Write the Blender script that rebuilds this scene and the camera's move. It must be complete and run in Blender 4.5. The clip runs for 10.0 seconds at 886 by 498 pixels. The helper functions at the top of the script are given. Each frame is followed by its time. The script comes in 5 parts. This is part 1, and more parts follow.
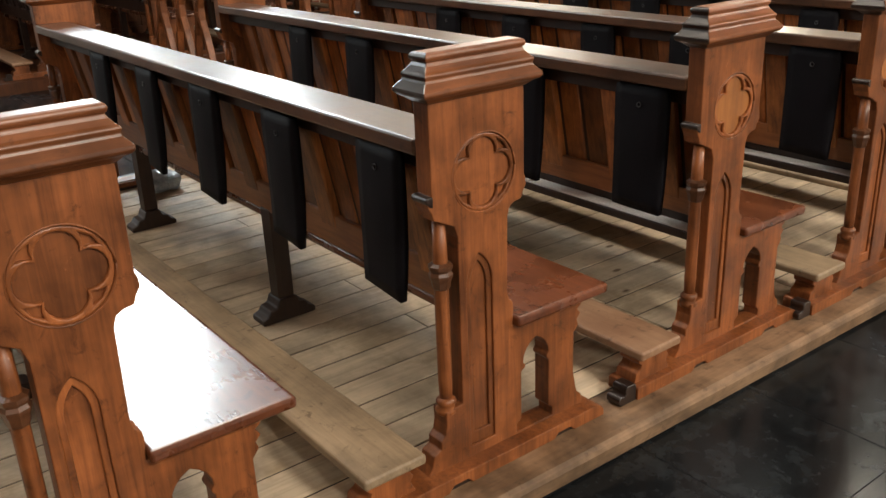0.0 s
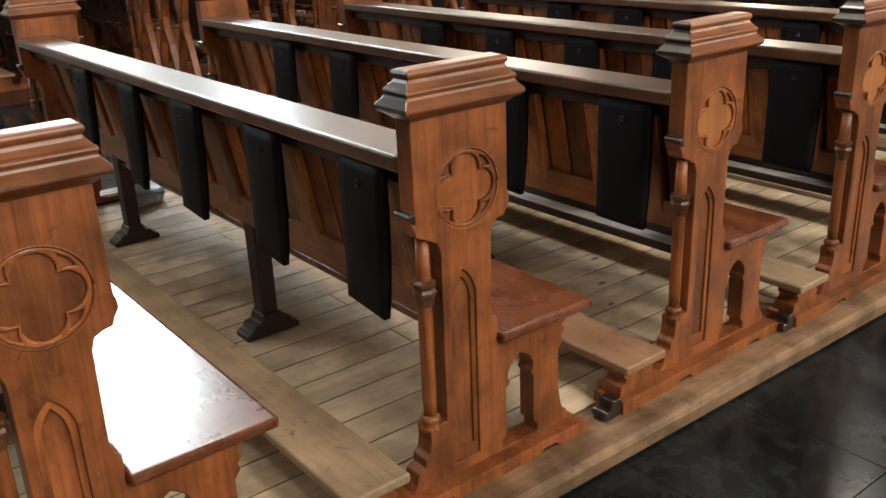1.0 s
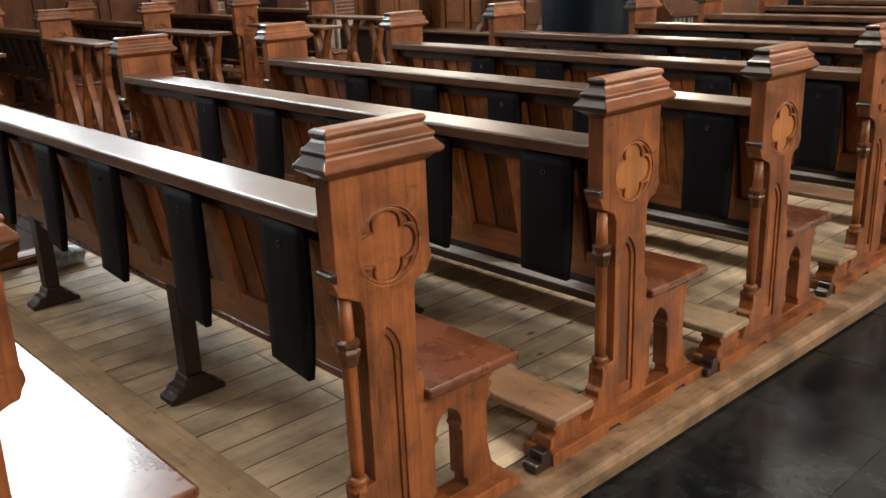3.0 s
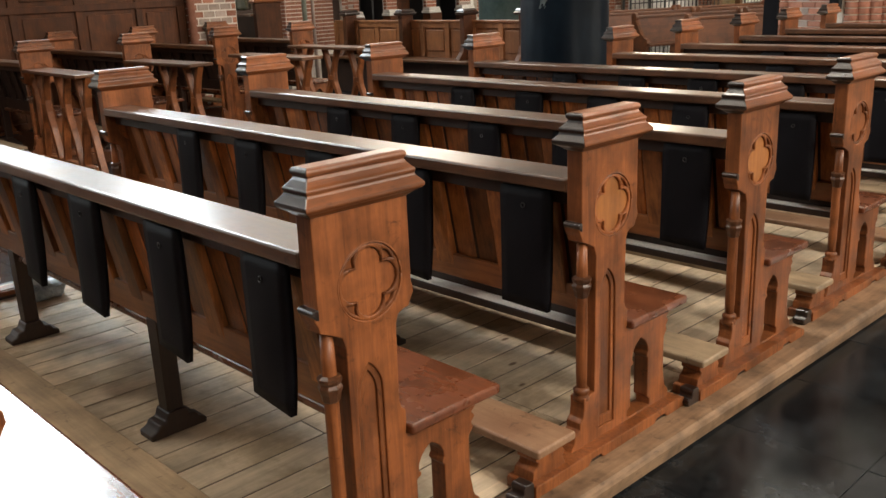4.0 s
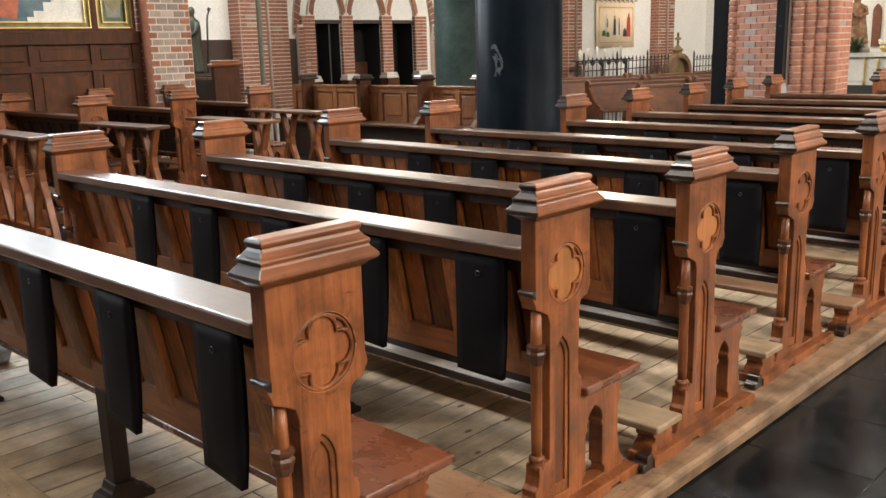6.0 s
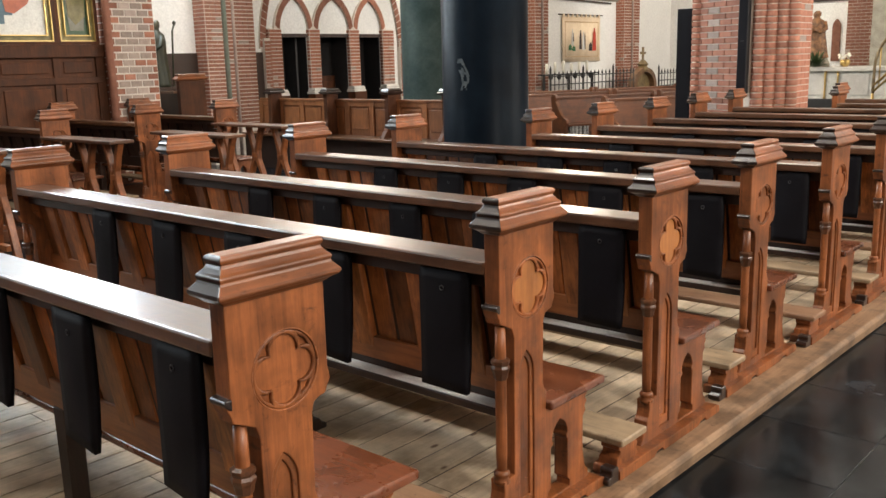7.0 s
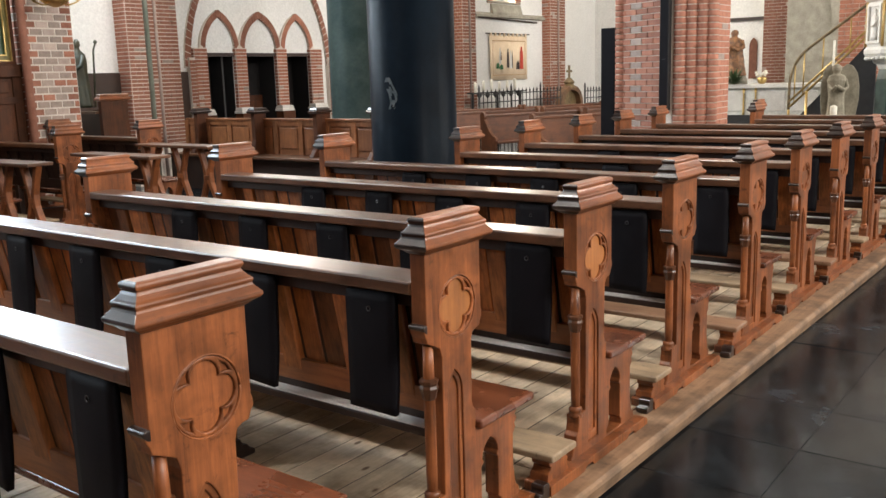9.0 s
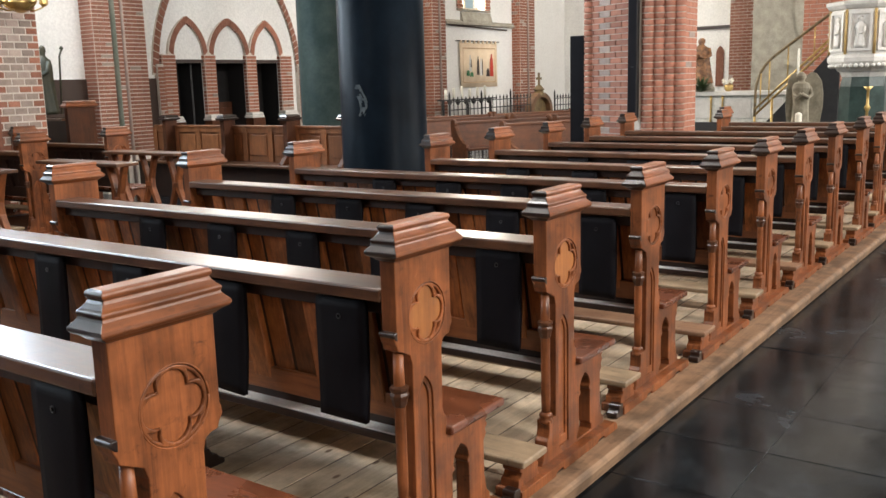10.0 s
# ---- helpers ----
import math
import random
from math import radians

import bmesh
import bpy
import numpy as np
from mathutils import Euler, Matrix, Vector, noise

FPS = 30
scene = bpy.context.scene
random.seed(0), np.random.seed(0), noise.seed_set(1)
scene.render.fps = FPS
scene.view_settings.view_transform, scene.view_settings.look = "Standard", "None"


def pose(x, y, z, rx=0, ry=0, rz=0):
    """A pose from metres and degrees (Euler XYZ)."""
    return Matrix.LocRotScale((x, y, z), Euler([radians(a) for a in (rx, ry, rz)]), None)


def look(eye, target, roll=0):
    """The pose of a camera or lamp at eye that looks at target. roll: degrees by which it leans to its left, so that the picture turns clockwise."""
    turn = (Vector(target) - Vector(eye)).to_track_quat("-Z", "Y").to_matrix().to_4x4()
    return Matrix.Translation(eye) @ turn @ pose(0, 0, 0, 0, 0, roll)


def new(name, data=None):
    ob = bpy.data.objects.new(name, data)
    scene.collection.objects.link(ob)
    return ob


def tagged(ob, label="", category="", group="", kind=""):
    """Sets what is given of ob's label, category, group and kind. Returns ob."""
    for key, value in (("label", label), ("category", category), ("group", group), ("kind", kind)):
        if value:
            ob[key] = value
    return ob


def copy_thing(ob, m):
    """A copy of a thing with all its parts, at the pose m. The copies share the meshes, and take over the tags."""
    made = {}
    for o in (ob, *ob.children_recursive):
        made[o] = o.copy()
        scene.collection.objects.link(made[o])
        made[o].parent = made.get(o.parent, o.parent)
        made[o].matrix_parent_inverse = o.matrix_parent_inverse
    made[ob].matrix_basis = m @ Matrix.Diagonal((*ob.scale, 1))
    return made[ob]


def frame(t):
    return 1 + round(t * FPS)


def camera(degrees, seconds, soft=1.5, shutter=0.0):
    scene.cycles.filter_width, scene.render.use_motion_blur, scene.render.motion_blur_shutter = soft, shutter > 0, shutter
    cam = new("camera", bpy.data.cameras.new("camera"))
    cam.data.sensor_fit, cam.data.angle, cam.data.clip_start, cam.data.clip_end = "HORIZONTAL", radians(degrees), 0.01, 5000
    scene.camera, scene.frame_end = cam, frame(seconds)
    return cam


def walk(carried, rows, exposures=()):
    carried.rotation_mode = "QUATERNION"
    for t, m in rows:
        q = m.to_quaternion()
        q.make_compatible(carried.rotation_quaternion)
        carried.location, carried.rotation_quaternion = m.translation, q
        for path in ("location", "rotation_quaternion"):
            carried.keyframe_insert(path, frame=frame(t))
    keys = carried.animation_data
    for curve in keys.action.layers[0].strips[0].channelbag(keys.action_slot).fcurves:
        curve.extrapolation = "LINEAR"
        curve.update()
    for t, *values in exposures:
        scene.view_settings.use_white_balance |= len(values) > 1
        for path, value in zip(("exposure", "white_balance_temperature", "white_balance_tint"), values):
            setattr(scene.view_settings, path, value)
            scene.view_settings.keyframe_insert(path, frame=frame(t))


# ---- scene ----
cam = camera(52.7, 10.0)
PATH = [
    (0, (1.521, -1.323, 1.397), (0.03, -0.211, 0.661), -2.4),
    (0.5, (1.512, -1.308, 1.409), (0.024, -0.191, 0.674), -2.4),
    (1, (1.514, -1.305, 1.41), (0.036, -0.166, 0.692), -2.4),
    (1.5, (1.512, -1.293, 1.417), (0.05, -0.126, 0.709), -2.4),
    (2, (1.507, -1.278, 1.431), (0.072, -0.069, 0.738), -2.3),
    (2.5, (1.517, -1.275, 1.421), (0.098, -0.026, 0.767), -2.3),
    (4, (1.533, -1.279, 1.452), (0.141, 0.039, 0.884), -2.4),
    (4.5, (1.538, -1.284, 1.461), (0.16, 0.065, 0.931), -2.2),
    (5, (1.539, -1.281, 1.468), (0.165, 0.087, 0.979), -2.0),
    (5.5, (1.541, -1.282, 1.474), (0.178, 0.108, 1.017), -1.8),
    (7, (1.554, -1.264, 1.48), (0.255, 0.2, 1.067), -1.5),
    (7.5, (1.559, -1.258, 1.484), (0.295, 0.24, 1.083), -1.8),
    (8, (1.555, -1.251, 1.484), (0.321, 0.274, 1.097), -1.7),
    (8.5, (1.562, -1.246, 1.484), (0.354, 0.301, 1.102), -1.7),
    (9, (1.564, -1.241, 1.483), (0.377, 0.323, 1.105), -1.7),
    (9.5, (1.566, -1.239, 1.483), (0.411, 0.35, 1.111), -1.7),
    (10, (1.57, -1.242, 1.484), (0.433, 0.363, 1.119), -1.6),
]
walk(cam, [(t, look(eye, target, roll)) for t, eye, target, roll in PATH],
     exposures=[(0.0, -0.46, 7150, 10), (2.5, -0.42, 7200, 10), (4.5, -0.28, 7150, 10), (5.5, -0.06, 7000, 10), (7.5, -0.09, 6750, 10), (10.0, -0.1, 6400, 10)])

# ---- body ----
# pews of the near block: x, y and turn of each row, as loosely placed
ROWS = [(-0.06, -0.885, 0.0, 3.2), (-0.02, 0.058, 0.2, 3.2), (-0.011, 1.0, 0.3, 3.2), (0.015, 1.867, 0.0, 3.2), (-0.025, 2.846, 0.0, 3.2), (0.008, 3.79, 0.0, 3.2),
        (-0.005, 4.756, 0.2, 2.64), (0.005, 5.693, 0.0, 2.64), (0.012, 6.655, -0.2, 2.64), (0.044, 7.607, 0.0, 2.7), (0.03, 8.55, 0.2, 2.7), (0.04, 9.5, 0.0, 1.92), (0.04, 10.45, 0.0, 2.2)]
AISLE_Z = -0.08
WALL_X = -11.0

# ---- world, sun, large lights ----
world = bpy.data.worlds.new("world")
scene.world = world
world.use_nodes = True
sky = world.node_tree.nodes.new("ShaderNodeTexSky")
sky.sky_type = 'NISHITA'
sky.sun_disc = False
sky.sun_elevation = radians(40)
sky.sun_rotation = radians(250)
world.node_tree.links.new(sky.outputs[0], world.node_tree.nodes["Background"].inputs[0])
world.node_tree.nodes["Background"].inputs[1].default_value = 0.1


def window_light(y, z, width, height, x, toward, power, colour=(1.0, 0.955, 0.89)):
    """Daylight entering through a window opening in a side wall."""
    d = bpy.data.lights.new("window_daylight", 'AREA')
    d.shape, d.size, d.size_y, d.energy, d.color = 'RECTANGLE', width, height, power, colour
    ob = new("window_daylight", d)
    ob.matrix_world = look((x, y, z), (x + toward, y, z - 0.15))
    return ob


LIGHT_LEFT = 880.0
LIGHT_RIGHT = 715.0
WIN_LEFT_Y = (-5.6, 2.3, 5.3, 14.0, 18.1)
WIN_RIGHT_Y = (-6.0, 0.5, 7.0, 13.5, 20.0)
for wy in WIN_LEFT_Y:
    window_light(wy, 5.3, 1.5, 3.8, WALL_X - 0.12, 1, LIGHT_LEFT * (0.65 if wy < 0 else 0.5 if wy > 18 else 0.65 if wy > 13 else 1.0), (1.0, 0.93, 0.80) if wy > 10 else (0.74, 0.88, 1.0))
# unseen clerestory lamps over the pillars, added to brighten the floor
ADDED_CLERESTORY_Y = (-2.6, 1.6, 5.8, 10.0)
for wy in ADDED_CLERESTORY_Y:
    high = window_light(wy, 8.3, 1.4, 2.2, -4.2, 1, 430, (1.0, 0.965, 0.91))
    high.matrix_world = look((-4.2, wy, 8.3), (-3.2, wy, 7.7))
# unseen round window over the portal, added for highlights on the ledges
ADDED_OCULUS = (10.06, 6.1, 1.25)
added_round_light = window_light(ADDED_OCULUS[0], ADDED_OCULUS[1], 2.3, 2.3, WALL_X - 0.12, 1, 430, (1.0, 0.95, 0.86))
added_round_light.data.shape = 'DISK'
for wy in WIN_RIGHT_Y:
    window_light(wy, 7.1, 1.5, 3.8, 9.12, -1, LIGHT_RIGHT * (0.32 if wy < 0 else 1.7 if wy < 5 else 1.0 if wy < 10 else 1.65 if wy < 15 else 2.0))

# ---- materials ----


def mat_base(name):
    m = bpy.data.materials.new(name)
    m.use_nodes = True
    nt = m.node_tree
    return m, nt, nt.nodes["Principled BSDF"]


def node(nt, kind, **values):
    n = nt.nodes.new(kind)
    for k, v in values.items():
        n.inputs[k.replace("_", " ")].default_value = v
    return n


def coords(nt, scale, spread=7.0):
    """Object coordinates in metres, shifted per object, then scaled."""
    tc = nt.nodes.new("ShaderNodeTexCoord")
    info = nt.nodes.new("ShaderNodeObjectInfo")
    mul = nt.nodes.new("ShaderNodeMath")
    mul.operation = 'MULTIPLY'
    mul.inputs[1].default_value = spread
    nt.links.new(info.outputs["Random"], mul.inputs[0])
    add = nt.nodes.new("ShaderNodeVectorMath")
    add.operation = 'ADD'
    nt.links.new(tc.outputs["Object"], add.inputs[0])
    nt.links.new(mul.outputs[0], add.inputs[1])
    mp = nt.nodes.new("ShaderNodeMapping")
    mp.inputs["Scale"].default_value = scale
    nt.links.new(add.outputs[0], mp.inputs[0])
    return mp.outputs[0], add.outputs[0], info.outputs["Random"]


def ramp(nt, fac, stops):
    r = nt.nodes.new("ShaderNodeValToRGB")
    e = r.color_ramp.elements
    while len(e) < len(stops):
        e.new(0.5)
    for el, (p, c) in zip(e, stops):
        el.position, el.color = p, (*c, 1)
    nt.links.new(fac, r.inputs[0])
    return r.outputs[0]


def mix(nt, fac, a, b, how='MIX'):
    n = nt.nodes.new("ShaderNodeMix")
    n.data_type, n.blend_type = 'RGBA', how
    for sock, v in ((n.inputs[0], fac), (n.inputs[6], a), (n.inputs[7], b)):
        if isinstance(v, (int, float)):
            sock.default_value = v
        elif isinstance(v, tuple):
            sock.default_value = (*v, 1)
        else:
            nt.links.new(v, sock)
    return n.outputs[2]


def bump(nt, p, height, strength, dist=0.002):
    b = nt.nodes.new("ShaderNodeBump")
    b.inputs["Strength"].default_value = strength
    b.inputs["Distance"].default_value = dist
    nt.links.new(height, b.inputs["Height"])
    nt.links.new(b.outputs[0], p.inputs["Normal"])


def noise_tex(nt, vec, scale, detail=5.0, rough=0.55, distortion=0.0):
    n = node(nt, "ShaderNodeTexNoise", Scale=scale, Detail=detail, Roughness=rough, Distortion=distortion)
    nt.links.new(vec, n.inputs["Vector"])
    return n.outputs["Fac"]


def wood(name, light, dark, grain='z', rough=0.35, wear=0.35, coat=0.25, vary=0.18, relief=0.25, nicks=0.0, knots=0.0, alt=None):
    m, nt, p = mat_base(name)
    s = {'x': (0.06, 1, 1), 'y': (1, 0.06, 1), 'z': (1, 1, 0.06)}[grain]
    v, raw, rnd = coords(nt, s)
    g = noise_tex(nt, v, 70, 6, 0.65, 0.6)
    broad = noise_tex(nt, v, 9, 3, 0.6, 0.4)
    blot = noise_tex(nt, raw, 5.5, 4, 0.6)
    c1 = ramp(nt, g, [(0.3, dark), (0.62, light)])
    c2 = ramp(nt, broad, [(0.3, tuple(a * 0.62 for a in dark)), (0.7, light)])
    c = mix(nt, 0.45, c1, c2)
    st = ramp(nt, blot, [(0.35, (1 - wear,) * 3), (0.6, (1.0, 1.0, 1.0))])
    c = mix(nt, 1.0, c, st, 'MULTIPLY')
    if alt:
        pick = ramp(nt, rnd, [(0.55, (0.0, 0.0, 0.0)), (0.6, (1.0, 1.0, 1.0))])
        c = mix(nt, pick, c, mix(nt, 0.45, c, alt))
    if nicks:
        # pale scratches and rubbed spots with edges of their own
        sc = noise_tex(nt, raw, 38, 6, 0.75, 1.2)
        rub = ramp(nt, sc, [(0.66, (0.0, 0.0, 0.0)), (0.74, (nicks, nicks, nicks))])
        c = mix(nt, rub, c, tuple(min(1.0, a * 1.5 + 0.05) for a in light))
        grime = ramp(nt, noise_tex(nt, raw, 17, 6, 0.7, 0.8), [(0.3, (0.45, 0.42, 0.40)), (0.42, (1.0, 1.0, 1.0))])
        c = mix(nt, 1.0, c, grime, 'MULTIPLY')
    if knots:
        vo = node(nt, "ShaderNodeTexVoronoi", Scale=1.0)
        mk = nt.nodes.new("ShaderNodeMapping")
        mk.inputs["Scale"].default_value = (6.5, 3.2, 3.0)
        nt.links.new(raw, mk.inputs[0])
        nt.links.new(mk.outputs[0], vo.inputs["Vector"])
        kn = ramp(nt, vo.outputs["Distance"], [(0.045, (0.28, 0.2, 0.15)), (0.085, (1.0, 1.0, 1.0))])
        c = mix(nt, knots, c, mix(nt, 1.0, c, kn, 'MULTIPLY'))
        spill = ramp(nt, noise_tex(nt, raw, 3.1, 5, 0.65, 0.5), [(0.36, (0.76, 0.72, 0.66)), (0.48, (1.0, 1.0, 1.0))])
        c = mix(nt, 1.0, c, spill, 'MULTIPLY')
    tone = ramp(nt, rnd, [(0.0, (1 - vary, 1 - vary, 1 - vary)), (1.0, (1 + vary * 0.6, 1 + vary * 0.5, 1 + vary * 0.4))])
    c = mix(nt, 1.0, c, tone, 'MULTIPLY')
    nt.links.new(c, p.inputs["Base Color"])
    rr = nt.nodes.new("ShaderNodeMapRange")
    rr.inputs["To Min"].default_value, rr.inputs["To Max"].default_value = rough - 0.08, rough + 0.14
    nt.links.new(blot, rr.inputs["Value"])
    nt.links.new(rr.outputs[0], p.inputs["Roughness"])
    p.inputs["Coat Weight"].default_value = coat
    p.inputs["Coat Roughness"].default_value = 0.18
    bump(nt, p, g, relief, 0.0015)
    return m


def surface(name, a, b, scale=4.0, rough=0.7, fine=60.0, relief=0.3, dist=0.002, metal=0.0, vary=0.1):
    """A two-scale mottled surface."""
    m, nt, p = mat_base(name)
    v, raw, rnd = coords(nt, (1, 1, 1))
    big = noise_tex(nt, v, scale, 5, 0.6)
    small = noise_tex(nt, v, fine, 4, 0.6)
    c = ramp(nt, big, [(0.32, a), (0.68, b)])
    sm = ramp(nt, small, [(0.3, (0.86, 0.86, 0.86)), (0.7, (1.06, 1.06, 1.06))])
    c = mix(nt, 1.0, c, sm, 'MULTIPLY')
    tone = ramp(nt, rnd, [(0.0, (1 - vary,) * 3), (1.0, (1 + vary,) * 3)])
    c = mix(nt, 1.0, c, tone, 'MULTIPLY')
    nt.links.new(c, p.inputs["Base Color"])
    p.inputs["Roughness"].default_value = rough
    p.inputs["Metallic"].default_value = metal
    bump(nt, p, small, relief, dist)
    return m


OAK = wood("orange_oak", (0.38, 0.122, 0.038), (0.13, 0.038, 0.012), 'z', 0.4, 0.55, 0.1, nicks=0.55)
OAK_X = wood("orange_oak_long", (0.46, 0.165, 0.055), (0.22, 0.072, 0.025), 'x', 0.36)
OAK_Y = wood("orange_oak_cross", (0.35, 0.112, 0.034), (0.14, 0.042, 0.013), 'y', 0.36, 0.45, 0.25, nicks=0.45)
OAK_Y.node_tree.nodes["Principled BSDF"].inputs["Coat Roughness"].default_value = 0.3
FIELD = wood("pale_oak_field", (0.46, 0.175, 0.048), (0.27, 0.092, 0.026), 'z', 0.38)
LEDGE = wood("dark_ledge_oak", (0.16, 0.066, 0.028), (0.07, 0.027, 0.011), 'x', 0.33, 0.45, 0.55, 0.18, 0.08, nicks=0.3)
LEDGE.node_tree.nodes["Principled BSDF"].inputs["Coat Roughness"].default_value = 0.22
SEAT = wood("red_brown_seat", (0.19, 0.058, 0.023), (0.10, 0.029, 0.012), 'x', 0.24, 0.4, 0.35, 0.18, 0.12, nicks=0.2)
BACK = wood("brown_back_boards", (0.66, 0.23, 0.064), (0.11, 0.032, 0.010), 'z', 0.42, 0.5, 0.15, 0.6)
KNEEL = wood("worn_kneeler", (0.46, 0.33, 0.205), (0.27, 0.185, 0.11), 'x', 0.45, 0.4, 0.0, nicks=0.3, alt=(0.20, 0.06, 0.025))
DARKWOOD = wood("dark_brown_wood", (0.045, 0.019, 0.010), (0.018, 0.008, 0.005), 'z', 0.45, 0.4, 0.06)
RINGWOOD = wood("darkened_carved_oak", (0.15, 0.055, 0.022), (0.06, 0.022, 0.009), 'z', 0.35, 0.5, 0.3, nicks=0.3)
NIB = wood("black_gloss_wood", (0.03, 0.014, 0.009), (0.012, 0.006, 0.004), 'y', 0.28, 0.4, 0.5)
PANELWOOD = wood("lobby_brown_wood", (0.115, 0.037, 0.012), (0.05, 0.016, 0.006), 'z', 0.55, 0.35, 0.0)
PANELWOOD.node_tree.nodes["Principled BSDF"].inputs["Specular IOR Level"].default_value = 0.25
REDWOOD = wood("red_brown_bench_wood", (0.19, 0.064, 0.021), (0.10, 0.032, 0.011), 'x', 0.45, 0.4, 0.05)
STALLWOOD = wood("warm_stall_oak", (0.34, 0.125, 0.043), (0.17, 0.058, 0.02), 'z', 0.42, 0.3, 0.1)
PLANK = wood("scrubbed_pine_plank", (0.84, 0.665, 0.47), (0.59, 0.455, 0.305), 'y', 0.62, 0.36, 0.0, 0.12, knots=1.0)
EDGE = wood("worn_edge_board", (0.42, 0.255, 0.145), (0.24, 0.14, 0.078), 'y', 0.6, 0.6, 0.0, 0.1, nicks=0.45, knots=0.35)
PAD = surface("black_pad_cloth", (0.0032, 0.0026, 0.004), (0.0056, 0.0046, 0.0066), 6, 0.62, 300, 0.4, 0.001)
PAD.node_tree.nodes["Principled BSDF"].inputs["Specular IOR Level"].default_value = 0.14
PALE_EDGE = surface("pale_grey_edge", (0.74, 0.73, 0.71), (0.84, 0.83, 0.81), 12, 0.85, 150, 0.3)
STEEL = surface("dull_steel", (0.07, 0.07, 0.075), (0.12, 0.12, 0.12), 20, 0.4, 90, 0.1, 0.001, 1.0)
IRON = surface("black_iron", (0.012, 0.012, 0.013), (0.025, 0.024, 0.024), 8, 0.5, 80, 0.3)
JOINT = surface("grey_floor_joint", (0.007, 0.008, 0.009), (0.016, 0.017, 0.019), 5, 0.85, 80, 0.4)
SHELL_BROWN = surface("unseen_shell_brown", (0.10, 0.055, 0.038), (0.15, 0.086, 0.058), 2, 0.9, 60, 0.4)
PLASTER = surface("white_plaster", (0.85, 0.84, 0.805), (0.9, 0.89, 0.865), 0.8, 0.85, 30, 0.08, 0.003)
DADO = surface("dark_brown_dado", (0.028, 0.012, 0.006), (0.042, 0.019, 0.010), 1.5, 0.6, 40, 0.2)
MORTAR = surface("lime_mortar", (0.60, 0.54, 0.47), (0.74, 0.67, 0.60), 5, 0.9, 80, 0.5)
BRICK = surface("red_brick", (0.27, 0.107, 0.066), (0.38, 0.165, 0.108), 9, 0.85, 90, 0.5, 0.003, 0.0, 0.28)
GREYBRICK = surface("grey_glazed_brick", (0.29, 0.225, 0.19), (0.42, 0.33, 0.28), 9, 0.7, 90, 0.4, 0.003, 0.0, 0.25)
PALEBRICK = surface("pale_worn_brick", (0.38, 0.29, 0.25), (0.5, 0.4, 0.35), 9, 0.85, 90, 0.5, 0.003, 0.0, 0.2)
STONE = surface("white_stone", (0.60, 0.58, 0.54), (0.74, 0.72, 0.68), 5, 0.6, 50, 0.3)
GREYSTONE = surface("grey_weathered_stone", (0.27, 0.25, 0.20), (0.42, 0.39, 0.32), 5, 0.75, 40, 0.5)
BLACKSTONE = surface("polished_black_stone", (0.0022, 0.0038, 0.0065), (0.006, 0.0105, 0.016), 2.2, 0.36, 25, 0.05)
GREENSTONE = surface("dark_green_stone", (0.022, 0.034, 0.032), (0.045, 0.062, 0.056), 2.2, 0.42, 25, 0.05)
SHAFTGREEN = surface("pale_green_stone", (0.16, 0.19, 0.15), (0.25, 0.27, 0.22), 6, 0.6, 40, 0.2)
GILT = surface("gilded_metal", (0.55, 0.38, 0.14), (0.70, 0.50, 0.20), 9, 0.35, 60, 0.2, 0.001, 0.8)
# near-black colour that paints the shade inside the doorways
DOORWAY_SHADE = surface("doorway_shade_black", (0.003, 0.002, 0.002), (0.005, 0.003, 0.003), 2, 0.9, 30, 0.1)
LEAF = surface("dark_leaves", (0.03, 0.06, 0.02), (0.06, 0.10, 0.03), 20, 0.6, 60, 0.2)
CANDLE = surface("ivory_wax", (0.78, 0.74, 0.62), (0.85, 0.82, 0.72), 9, 0.4, 40, 0.05)


